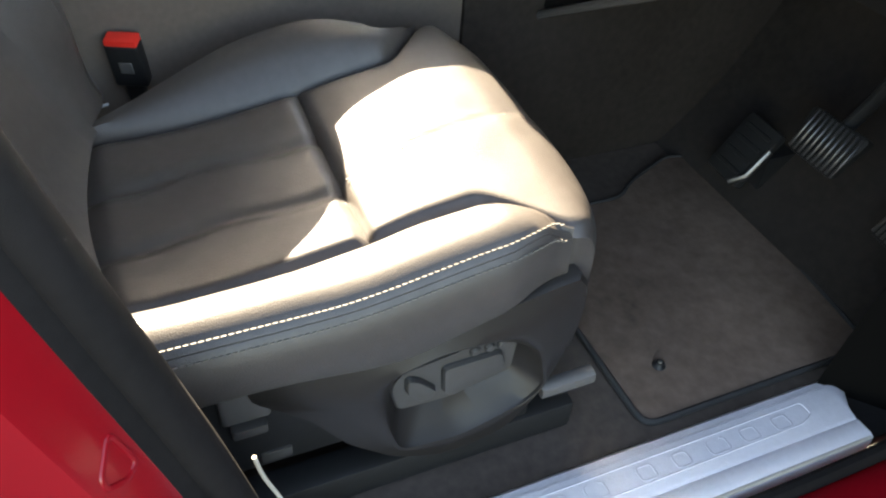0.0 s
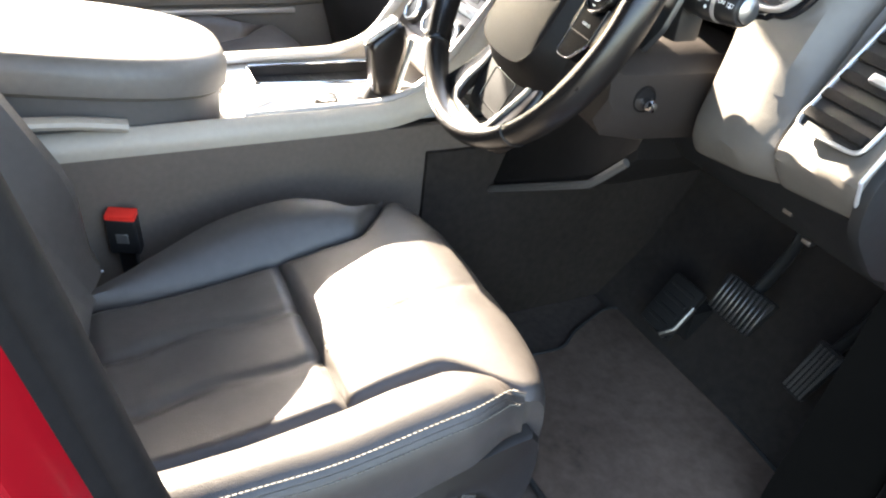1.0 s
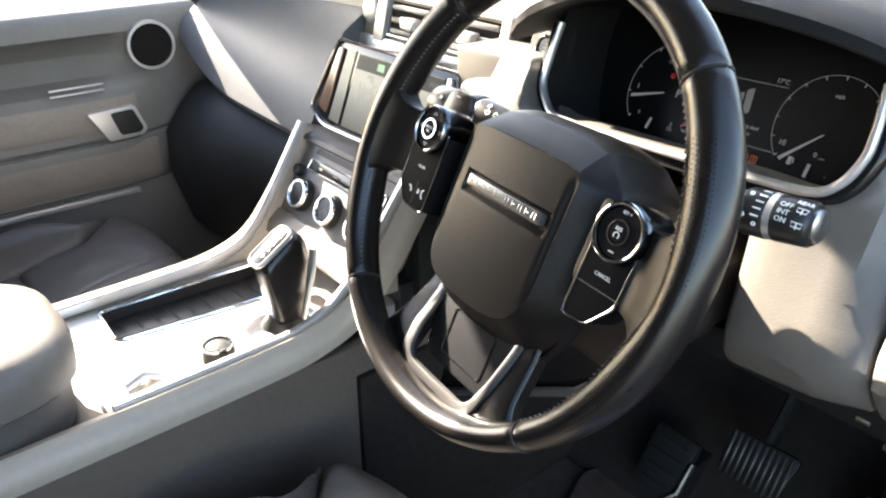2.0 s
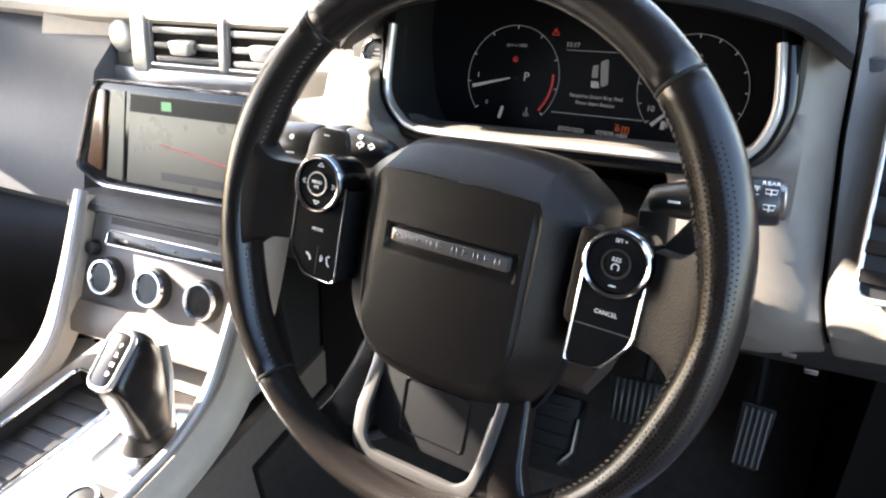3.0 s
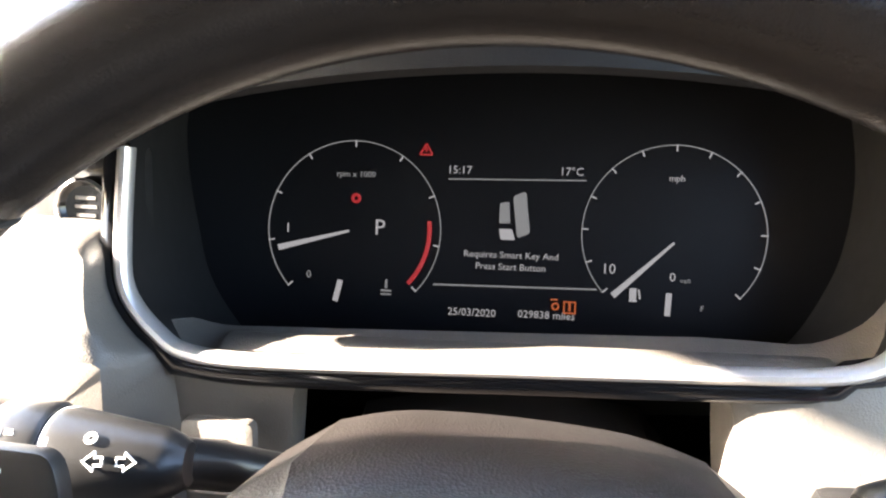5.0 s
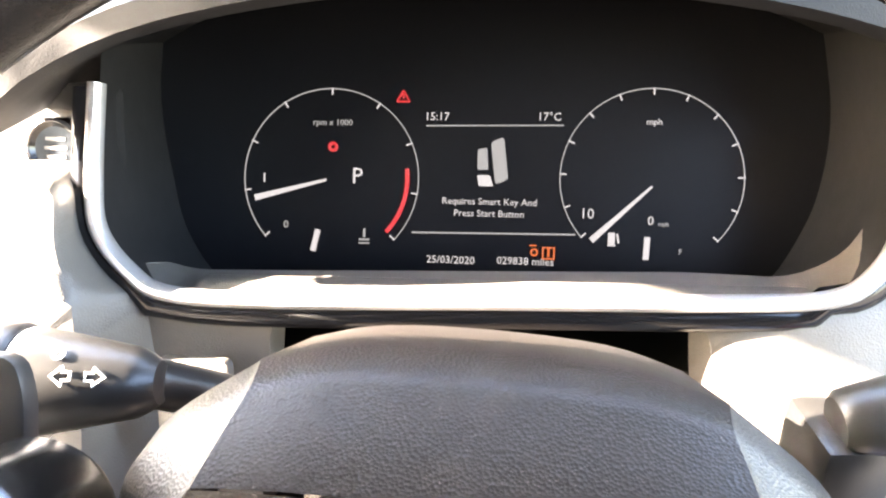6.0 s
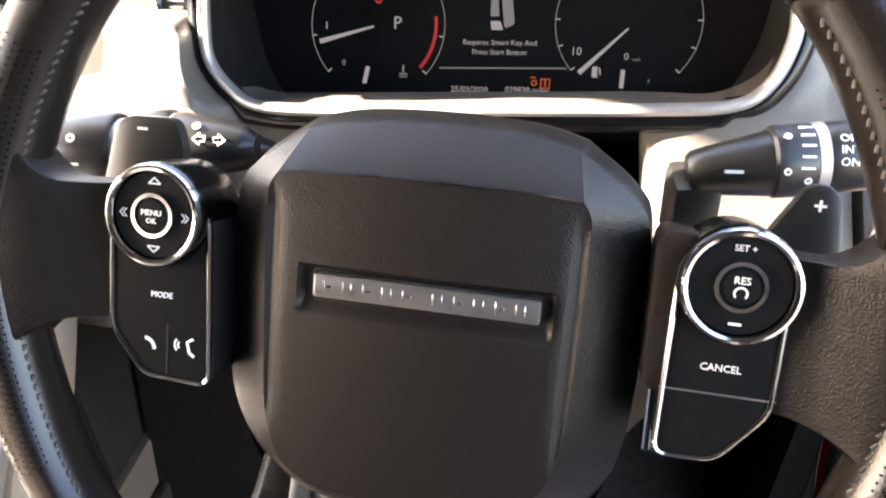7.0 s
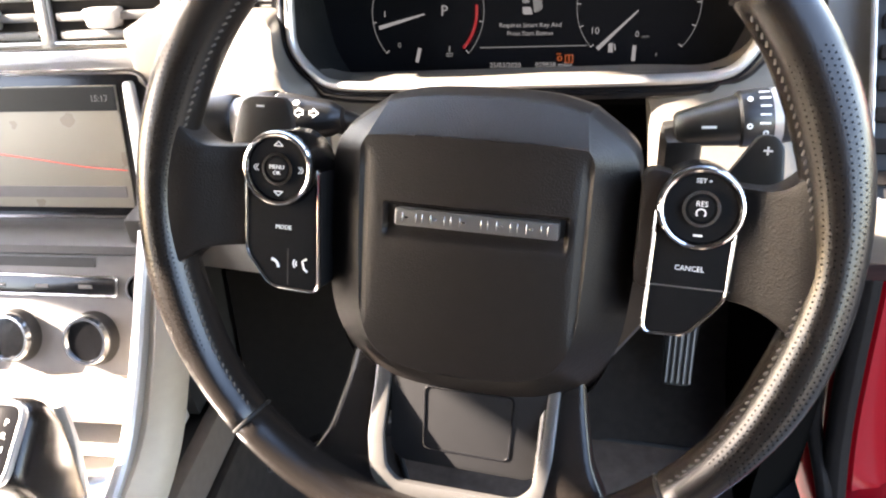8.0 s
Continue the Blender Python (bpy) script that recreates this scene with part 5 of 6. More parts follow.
# airbag cover: a deep faceted block with a sunk badge
HALF = [((0.0, 0.0695), (0.0, 0.0635), (0.0, 0.0430)), ((0.0345, 0.0680), (0.033, 0.0622), (0.036, 0.0426)),
        ((0.0560, 0.0628), (0.0530, 0.0588), (0.0560, 0.0414)), ((0.0600, 0.0606), (0.0575, 0.0566), (0.0588, 0.0405)),
        ((0.0800, 0.0460), (0.0775, 0.0425), (0.0618, 0.0352)), ((0.0865, 0.0330), (0.0850, 0.0300), (0.0622, 0.0270)),
        ((0.0880, 0.0), (0.0872, 0.0), (0.0622, 0.0)), ((0.0872, -0.040), (0.0866, -0.040), (0.0612, -0.036)),
        ((0.0825, -0.072), (0.0820, -0.0715), (0.0590, -0.060)), ((0.0700, -0.100), (0.0690, -0.099), (0.0500, -0.0770)),
        ((0.045, -0.1155), (0.044, -0.114), (0.0330, -0.0850)), ((0.0, -0.1185), (0.0, -0.117), (0.0, -0.0875))]


def hub_line(k):
    """The k-th outline of the cover, all round: 0 back, 1 bevel edge, 2 face."""
    side = [h[k] for h in HALF]
    loop = side + [(-x, y) for x, y in side[-2:0:-1]]
    n = 4
    out = []
    for i in range(len(loop)):
        (x0, y0), (x1, y1) = loop[i], loop[(i + 1) % len(loop)]
        (xa, ya), (xb, yb) = loop[i - 1], loop[(i + 2) % len(loop)]
        for q in range(n):
            t = q / n
            cat = [0.5 * (2 * b + (c - a) * t + (2 * a - 5 * b + 4 * c - d) * t * t + (3 * b - a - 3 * c + d) * t ** 3) for a, b, c, d in ((xa, x0, x1, xb), (ya, y0, y1, yb))]
            out.append(cat)
    return out


BACK, EDGE, FACE = hub_line(0), hub_line(1), hub_line(2)


def hub_ring(a, b, t, z0, z1):
    """A ring between two outlines, set deeper towards the foot of the cover."""
    return [Vector((p[0] * (1 - t) + q[0] * t - 0.001, p[1] * (1 - t) + q[1] * t, (z0 * (1 - t) + z1 * t) - 0.014 * ease(-p[1], 0.050, 0.115) * (1 - t))) for p, q in zip(a, b)]


def deep_ring(scale, z0, z1):
    return [Vector((x * scale - 0.001, y * scale, z0 + (z1 - z0) * ease(y, -0.04, 0.05))) for x, y in BACK]


def face_height(x, y):
    """Height of the front face: gently domed, creased down its sides, sunk round the badge."""
    z = -0.0098 + 0.0046 * max(0.0, 1 - (x / 0.066) ** 2) * max(0.0, 1 - ((y + 0.018) / 0.088) ** 2) ** 0.5
    z -= 0.0022 * math.exp(-((abs(x) - 0.0592) / 0.0022) ** 2) * ease(y, -0.070, -0.045) * (1 - ease(y, 0.026, 0.038))
    ends = ease(x, -0.0478, -0.0455) * (1 - ease(x, 0.0500, 0.0523))
    z -= 0.0040 * ends * (1 - ease(y, 0.0052, 0.0072)) * ease(y, -0.0135, -0.0060)
    return z


face_bm = prism([(x, y) for x, y in FACE], -0.02, 0.0)
for axis in (0, 1):
    cuts = [-0.096 + 0.004 * k for k in range(49)]
    cuts += [-0.0478, -0.0466, -0.0455, 0.0500, 0.0511, 0.0523, -0.0615, -0.0598, -0.0580, -0.0563, 0.0563, 0.0580, 0.0598, 0.0615] if axis == 0 else [0.0052, 0.0060, 0.0066, 0.0072, -0.0060, -0.0085, -0.0110, -0.0135]
    for k in cuts:
        co, no = [0, 0, 0], [0, 0, 0]
        co[axis], no[axis] = k, 1
        bmesh.ops.bisect_plane(face_bm, geom=face_bm.verts[:] + face_bm.edges[:] + face_bm.faces[:], plane_co=co, plane_no=no)
bmesh.ops.delete(face_bm, geom=[f for f in face_bm.faces if f.normal.z < 0.5], context="FACES")
for v in face_bm.verts:
    v.co.z = face_height(v.co.x, v.co.y)
    v.co.x -= 0.001
skirt = loft([deep_ring(0.95, -0.062, -0.112), deep_ring(1.0, -0.052, -0.100), deep_ring(1.0, -0.046, -0.048), hub_ring(BACK, EDGE, 0.75, -0.040, -0.036), hub_ring(EDGE, FACE, 0.0, -0.0330, -0.0118), hub_ring(EDGE, FACE, 0.06, -0.0330, -0.0118), hub_ring(EDGE, FACE, 0.5, -0.0320, -0.0105), hub_ring(EDGE, FACE, 0.92, -0.0320, -0.0098), hub_ring(EDGE, FACE, 1.0, -0.0320, -0.0100)], caps=False)
cover = part("airbag_cover", join(skirt, face_bm), HUB, wheel, "black grained airbag cover", True)
part("badge_bar", prism(fillet([(-0.0408, 0.0044), (0.0465, 0.0044), (0.0465, -0.0049), (-0.0408, -0.0049)], 0.0012, 2), -0.0098, -0.0040, 0.001), SATIN_DARK, cover, "satin silver badge bar", True)
for i in range(10):
    x = -0.0370 + 0.0078 * i + (0.004 if i > 4 else 0)
    for dx, y0, y1, w in ((0.0, -0.0028, 0.0022, 0.0006), (0.0034, -0.0028, 0.0022, 0.0006)) if i % 2 else ((0.0002, -0.0028, 0.0022, 0.0007), (0.0017, -0.0008, 0.0002, 0.0022)):
        part("badge_mark", box((x + dx, y0, -0.0041), (x + dx + w, y1, -0.0036), 0.0001, 1), CHROME, cover, "", True)

# button pods
for sx in (-1, 1):
    made = set(bpy.data.objects)
    cx, cy = (-0.1045, 0.0200) if sx < 0 else (0.1085, 0.0200)
    plate = [(-0.1245, 0.022), (-0.1245, -0.0265), (-0.1105, -0.0440), (-0.0830, -0.0452), (-0.0845, 0.022)] if sx < 0 else [(0.0897, 0.022), (0.0890, -0.0428), (0.1093, -0.0420), (0.1247, -0.0230), (0.1252, 0.022)]
    pod = part("button_pod", prism(fillet(plate, 0.005, 4), -0.020, 0.0080, 0.002), BUTTON, wheel, "satin black button pod", True)
    edge = fillet(plate, 0.005, 4)
    part("pod_trim", tube([Vector((x, y, 0.0078)) for x, y in edge], 0.0011, 0.0014, 8, closed=True), CHROME, pod, "thin chrome edge", True)
    part("knob_barrel", lathe([(0.01833, -0.022), (0.01993, -0.018), (0.01993, 0.008), (0.01955, 0.0135), (0.01842, 0.0150), (0.01692, 0.0145), (0.01636, 0.0115), (0.01636, -0.02)], 40, Matrix.Translation((cx, cy, 0))), BARREL, pod, "dark chrome barrel of the rotary pad", True)
    part("knob_rim", tube([Vector((cx + 0.0178 * math.cos(t), cy + 0.0178 * math.sin(t), 0.0142)) for t in np.linspace(0, 2 * math.pi, 48, endpoint=False)], 0.0014, 0.0016, 8, closed=True), CHROME, pod, "bright chrome rim", True)
    part("knob_face", lathe([(0.0, 0.0125), (0.0085, 0.0125), (0.0160, 0.0130), (0.0163, 0.011), (0.0163, 0.0)], 40, Matrix.Translation((cx, cy, 0))), BUTTON, pod, "", True)
    part("centre_ring", ring2(cx, cy, 0.0070, 0.0084, 0.012, 0.0150, Matrix.Identity(4), 32), CHROME, pod, "", True)
    part("centre_button", lathe([(0.0, 0.0152), (0.0055, 0.0148), (0.0069, 0.0135), (0.0069, 0.010)], 28, Matrix.Translation((cx, cy, 0))), BUTTON, pod, "", True)
    pl0 = Matrix.Translation((cx, cy, 0.0131))
    if sx < 0:
        for a, k in ((90, 0), (270, 0)):
            tri = [(-0.0024, 0.0118), (0.0024, 0.0118), (0.0, 0.0140)] if a == 90 else [(-0.0024, -0.0118), (0.0024, -0.0118), (0.0, -0.0140)]
            part("arrow", join(*[tube([pl0 @ Vector((*tri[i], 0)), pl0 @ Vector((*tri[(i + 1) % 3], 0))], 0.0003, 0.0003, 4) for i in range(3)]), PRINT, pod, "", True)
        for s2 in (-1, 1):
            part("arrow", join(*[tube([pl0 @ Vector((s2 * (0.0112 + q), 0.0016, 0)), pl0 @ Vector((s2 * (0.0126 + q), 0, 0)), pl0 @ Vector((s2 * (0.0112 + q), -0.0016, 0))], 0.00026, 0.00026, 4) for q in (0, 0.0013)]), PRINT, pod, "", True)
        lettering("MENU", 0.0030, Matrix.Translation((cx, cy + 0.0010, 0.0152)), PRINT, pod, local=True)
        lettering("OK", 0.0028, Matrix.Translation((cx, cy - 0.0020, 0.0152)), PRINT, pod, local=True)
        lettering("MODE", 0.0032, Matrix.Translation((-0.1035, -0.0115, 0.0081)), PRINT, pod, local=True)
        part("phone_sign", tube([Vector((-0.1105 + 0.0042 * math.cos(t), -0.0335 + 0.0042 * math.sin(t), 0.0082)) for t in np.linspace(0.0, 1.5, 8)], 0.0008, 0.0004, 6), PRINT, pod, "", True)
        part("voice_sign", join(*[tube([Vector((-0.0945 + r * math.cos(t), -0.0305 + r * math.sin(t), 0.0082)) for t in np.linspace(2.4, 3.9, 7)], 0.0004, 0.0004, 5) for r in (0.0018, 0.0032)], tube([Vector((-0.0900, -0.0275, 0.0082)), Vector((-0.0925, -0.0290, 0.0082)), Vector((-0.0915, -0.0330, 0.0082)), Vector((-0.0895, -0.0345, 0.0082))], 0.0006, 0.0004, 5)), PRINT, pod, "", True)
        part("key_gap", box((-0.1012, -0.0425, 0.0079), (-0.1006, -0.023, 0.0083)), PLASTIC, pod, "", True)
    else:
        lettering("SET +", 0.0029, Matrix.Translation((cx, cy + 0.0125, 0.0132)), PRINT, pod, local=True)
        lettering("RES", 0.0034, Matrix.Translation((cx, cy + 0.0022, 0.0152)), PRINT, pod, local=True)
        part("gauge_sign", ring2(cx, cy - 0.0020, 0.0017, 0.0023, 0.0150, 0.0154, Matrix.Identity(4), 20, -40, 220), PRINT, pod, "", True)
        part("minus_sign", box((cx - 0.0020, cy - 0.0130, 0.0130), (cx + 0.0020, cy - 0.0122, 0.0134)), PRINT, pod, "", True)
        lettering("CANCEL", 0.0035, Matrix.Translation((0.1072, -0.0095, 0.0081)), PRINT, pod, local=True)
        part("key_gap", box((0.0880, -0.0190, 0.0079), (0.1265, -0.0184, 0.0083)), PLASTIC_GREY, pod, "", True)
    # pods sit a little behind the rim's face
    tx, ty = (-0.1078, 0.0195) if sx < 0 else (0.1131, 0.0185)
    shift = Matrix.Translation((tx, ty, -0.0165)) @ Matrix.Diagonal((1.06, 1.06, 1.0, 1.0)) @ Matrix.Translation((-cx, -cy, 0))
    for ob in set(bpy.data.objects) - made:
        ob.data.transform(shift)
    pad_poly = [(-0.162, 0.018), (-0.155, 0.052), (-0.148, 0.0565), (-0.125, 0.0568), (-0.121, 0.046), (-0.118, 0.0), (-0.150, -0.006)] if sx < 0 else [(0.1585, 0.018), (0.1552, 0.048), (0.1500, 0.0540), (0.1420, 0.0535), (0.1250, 0.026), (0.112, 0.006), (0.150, -0.008)]
    part("shift_paddle", prism(fillet(pad_poly, 0.005, 4), -0.053, -0.047, 0.002), STALK, wheel, "black plastic shift paddle", True)
    if sx < 0:
        part("paddle_sign", box((-0.1435, 0.0500, -0.0472), (-0.1385, 0.0512, -0.0466)), PRINT, wheel, "", True)
    else:
        part("paddle_sign", join(box((0.1445, 0.0450, -0.0472), (0.1490, 0.0460, -0.0466)), box((0.1462, 0.0433, -0.0472), (0.1472, 0.0477, -0.0466))), PRINT, wheel, "", True)

# ---- column shroud and stalks ----
column = thing("steering_column", (0.0, 0.12, 0.60), "dark plastic steering column shroud with an adjuster knob", "steering column")
part("shroud", loft([[Vector((0.012 + x, y, z)) for x, z in ((-0.066, 0.588 - k), (-0.076, 0.610 - 0.3 * k), (-0.070, 0.624), (-0.04, 0.630), (0.04, 0.630), (0.072, 0.624), (0.086, 0.610 - 0.3 * k), (0.088, 0.56 - k), (0.070, 0.530 - k), (-0.04, 0.545 - k))] for y, k in ((0.035, -0.03), (0.05, -0.01), (0.10, 0.0), (0.17, 0.005), (0.24, 0.01))]), COLUMN, column)
part("boss", lathe([(0.050, -0.02), (0.052, 0.03), (0.040, 0.06)], 24, WM @ Matrix.Translation((0, 0, -0.11))), PLASTIC, column)
km = Matrix.Translation((0.098, 0.084, 0.585)) @ Matrix(((0, 0, 1), (1, 0, 0), (0, 1, 0))).to_4x4()
part("knob_recess", lathe([(0.0, 0.001), (0.012, 0.001), (0.0135, 0.003), (0.015, 0.001), (0.015, -0.01)], 28, km), RUBBER, column)
part("adjuster_knob", lathe([(0.0, 0.016), (0.005, 0.015), (0.007, 0.011), (0.006, 0.0)], 16, km @ Matrix.Translation((0.002, -0.004, 0))), CHROME, column, "bright adjuster knob")
part("grille_plate", prism(fillet([(-0.0165, 0.016), (0.0165, 0.016), (0.0165, -0.019), (-0.0165, -0.019)], 0.004), 0.0, 0.006, 0.001, m=basis((-0.1140, 0.176, 0.641), 12, -5)), FASCIA, column)
for k in range(3):
    part("grille_slot", box((-0.007, 0.004 - 0.007 * k, 0.0055), (0.005, 0.008 - 0.007 * k, 0.0065), m=basis((-0.1140, 0.176, 0.641), 12, -5)), PLASTIC, column)

left = thing("indicator_stalk", (-0.14, 0.10, 0.69), "black indicator and light stalk with white symbols", "stalk", "column stalks")


def along(x, y, z, lift=0.0, swing=0.0):
    """A frame at a stalk's axis whose z runs outwards along it."""
    return Matrix.Translation((x, y, z)) @ pose(0, 0, 0, 0, -lift, swing) @ Matrix(((0, 0, 1), (1, 0, 0), (0, 1, 0))).to_4x4()


def on_stalk(x, y, z, r, a):
    """A frame on the skin of a stalk, a degrees up from the driver's side."""
    return basis((x, y - r * math.cos(radians(a)), z + r * math.sin(radians(a))), a)


lm = along(-0.096, 0.1, 0.6965)
part("lever", lathe([(0.0, 0.002), (0.0070, 0.0015), (0.0095, -0.002), (0.0115, -0.006), (0.0150, -0.024), (0.0172, -0.036), (0.0172, -0.040), (0.0, -0.040)], 28, lm), STALK, left)
part("stem", tube(smooth_path([(-0.102, 0.104, 0.694), (-0.088, 0.118, 0.680), (-0.062, 0.140, 0.655)]), 0.0085, 0.0085, 12), STALK, left)
part("ring", lathe([(0.0, 0.0), (0.0186, 0.0), (0.0190, -0.0006), (0.0190, -0.0032), (0.0186, -0.0038), (0.0, -0.0038)], 28, along(-0.1335, 0.1, 0.6945)), PRINT, left, "pale ring")
part("collar", lathe([(0.0, 0.0), (0.0192, 0.0), (0.0205, -0.0018), (0.0205, -0.0180), (0.0192, -0.0205), (0.0, -0.0205)], 32, along(-0.1375, 0.1, 0.6945)), STALK, left)
part("sleeve", lathe([(0.0, 0.0), (0.0160, 0.0), (0.0160, -0.009), (0.0, -0.009)], 28, along(-0.158, 0.1, 0.6945)), SATIN, left, "silver sleeve")
part("end_knob", lathe([(0.0, 0.0), (0.0178, 0.0), (0.0188, -0.0015), (0.0182, -0.034), (0.0168, -0.0365), (0.0, -0.0375)], 32, along(-0.1665, 0.1, 0.6945)), STALK, left)
for s2 in (-1, 1):
    fm = on_stalk(-0.1145 + 0.0048 * s2, 0.1, 0.6965, 0.0147 - 0.0010 * s2, 40)
    part("arrow_sign", tube([fm @ Vector((s2 * x, y, 0)) for x, y in ((-0.003, 0.0012), (-0.0006, 0.0012), (-0.0006, 0.0028), (0.003, 0), (-0.0006, -0.0028), (-0.0006, -0.0012), (-0.003, -0.0012))], 0.0005, 0.0005, 5, closed=True), PRINT, left)
part("lamp_sign", ring2(0.0, 0.0, 0.0010, 0.0020, 0.0, 0.0006, on_stalk(-0.1215, 0.1, 0.6965, 0.0154, 66), 14), PRINT, left)
for k, ang in enumerate((66, 46, 24, 4)):
    part("lamp_sign", join(ring2(-0.0022, 0.0, 0.0007, 0.0013, 0.0, 0.0005, on_stalk(-0.1475, 0.1, 0.6945, 0.0205, ang), 12), box((0.0004, -0.0004, 0), (0.0030, 0.0004, 0.0005), m=on_stalk(-0.1475, 0.1, 0.6945, 0.0205, ang)), box((0.0004, 0.0008, 0), (0.0026, 0.0014, 0.0005), m=on_stalk(-0.1475, 0.1, 0.6945, 0.0205, ang))), PRINT, left)
part("lamp_sign", ring2(0.0, 0.0, 0.0010, 0.0022, 0.0, 0.0006, on_stalk(-0.1845, 0.1, 0.6945, 0.0186, 42), 14), PRINT, left)
part("dash_sign", box((-0.004, -0.0007, 0.0), (0.004, 0.0007, 0.0006), m=on_stalk(-0.1855, 0.1, 0.6945, 0.0187, 2)), PRINT, left)

right = thing("wiper_stalk", (0.15, 0.085, 0.70), "black wiper stalk with white markings", "stalk", "column stalks")
part("base", box((0.106, 0.074, 0.655), (0.128, 0.105, 0.692), 0.005), STALK, right)
part("lever", lathe([(0.0, -0.0015), (0.0080, -0.001), (0.0100, 0.001), (0.0108, 0.005), (0.0145, 0.031), (0.0148, 0.034), (0.0, 0.034)], 28, along(0.1135, 0.085, 0.6945, 9)), STALK, right)
part("collar", lathe([(0.0, 0.0), (0.0152, 0.0), (0.0164, 0.0014), (0.0164, 0.0165), (0.0156, 0.0178), (0.0, 0.0178)], 32, along(0.1465, 0.085, 0.7005, 6)), STALK, right)
part("ring", lathe([(0.0, 0.0), (0.0160, 0.0), (0.0160, 0.0046), (0.0, 0.0046)], 28, along(0.1642, 0.085, 0.7024, 6)), SATIN, right, "pale turning ring")
part("end_knob", lathe([(0.0, 0.0), (0.0156, 0.0), (0.0160, 0.002), (0.0152, 0.0215), (0.0138, 0.0235), (0.0, 0.0235)], 32, along(0.1688, 0.085, 0.7029, 6)), STALK, right)
part("end_button", lathe([(0.0, 0.0), (0.0115, 0.0), (0.0115, 0.003), (0.0098, 0.0042), (0.0, 0.0046)], 24, along(0.1920, 0.085, 0.7053, 6)), STEEL, right, "pale button on the stalk's end")
for ang, tx in ((56, "OFF"), (37, "INT"), (18, "ON")):
    lettering(tx, 0.0050, on_stalk(0.1752, 0.085, 0.7036, 0.0158, ang), PRINT, right)
lettering("REAR", 0.0046, on_stalk(0.1855, 0.085, 0.7046, 0.0155, 72), PRINT, right)
for ang in (50, 14):
    part("wiper_sign", join(tube([on_stalk(0.1862, 0.085, 0.7047, 0.0155, ang) @ Vector(p) for p in ((-0.003, -0.0018, 0), (-0.0036, 0.0012, 0), (0.0036, 0.0012, 0), (0.003, -0.0018, 0))], 0.0004, 0.0004, 5, closed=True), box((-0.0004, -0.003, -0.0003), (0.0004, 0.001, 0.0004), m=on_stalk(0.1862, 0.085, 0.7047, 0.0155, ang))), PRINT, right)
for ang in (84, 66, 48, 31, 14):
    part("scale_mark", box((-0.0028, -0.0005, -0.0003), (0.0028, 0.0005, 0.0005), m=on_stalk(0.1585, 0.085, 0.7018, 0.0164, ang)), PRINT, right)
for x, ang in ((0.1445, 66), (0.1445, 10), (0.1535, -4)):
    part("spray_sign", ring2(0.0, 0.0, 0.0008, 0.0016, -0.0003, 0.0005, on_stalk(x + 0.006, 0.085, 0.7012, 0.0164, ang), 12), PRINT, right)
part("spray_sign", box((-0.005, -0.0007, -0.0003), (0.003, 0.0007, 0.0005), m=on_stalk(0.1305, 0.085, 0.6972, 0.0129, 20)), PRINT, right)

# ---- centre stack ----
stack = thing("centre_vents", (-0.40, 0.18, 0.75), "twin centre air vents with silver vanes in a bright panel", "air vent", "air vents")
VM = basis((-0.367, 0.178, 0.750), 10)
panel = [(-0.215, 0.030), (0.150, 0.030), (0.150, -0.055), (-0.205, -0.052), (-0.235, -0.020)]
part("panel", prism(fillet(panel, 0.010, 4), -0.03, -0.004, 0.003, m=VM), LIT_FASCIA, stack)
for k, x0 in enumerate((-0.055, 0.044)):
    duct = [(x0, 0.025), (x0 + 0.090, 0.025), (x0 + 0.088, -0.021), (x0 - 0.004, -0.021)]
    part("duct", prism(duct, -0.003, -0.001, m=VM), RUBBER, stack, "black vent duct")
    part("frame", tube([VM @ Vector((x, y, 0.000)) for x, y in duct], 0.0022, 0.003, 8, up=(0, -1, 0), closed=True, power=3), SATIN, stack, "silver vent frame")
    for q, yy in enumerate((0.0125, -0.002, -0.015)):
        part("vane", box((x0 + 0.004, yy - 0.003, -0.002), (x0 + 0.085, yy + 0.003, 0.004), 0.0015, 2, VM), VANE, stack, "grey vane")
    part("tab", prism(fillet([(x0 + 0.030, 0.004), (x0 + 0.057, 0.004), (x0 + 0.054, -0.010), (x0 + 0.033, -0.010)], 0.003), 0.0, 0.012, 0.002, m=VM), SATIN, stack, "silver vent tab")
part("divider", prism([(0.0365, 0.027), (0.0425, 0.027), (0.0385, -0.024), (0.0315, -0.024)], -0.003, 0.006, 0.001, m=VM), SATIN, stack, "silver divider between the vents")
for x0, x1 in ((-0.078, -0.060), (0.136, 0.150)):
    part("side_trim", prism(fillet([(x0, 0.028), (x1, 0.028), (x1 - 0.004, -0.030), (x0 - 0.006, -0.030)], 0.004), -0.003, 0.005, 0.002, m=VM), SATIN, stack, "silver upright beside the vent")
part("hazard_button", lathe([(0.0, 0.004), (0.013, 0.004), (0.016, 0.002), (0.016, -0.004)], 28, VM @ Matrix.Translation((-0.098, 0.004, 0))), SATIN, stack, "round silver knob")
part("lower_trim", prism(fillet([(-0.180, -0.026), (0.150, -0.026), (0.150, -0.050), (-0.190, -0.046)], 0.006), -0.004, 0.003, 0.003, m=VM), SATIN, stack, "bright trim below the vents")
part("lower_line", tube([VM @ Vector((x, -0.053, -0.002)) for x in np.linspace(-0.185, 0.150, 6)], 0.003, 0.004, 8, up=(0, -1, 0)), PLASTIC, stack)

# the vents lie deep, just under the lip of the dash top
for ob in stack.children_recursive:
    ob.data.transform(DEEPER @ Matrix.Translation((-0.40, 0.18, 0.75)))
    ob.data.transform(Matrix.Translation((0.40, -0.18, -0.75)))

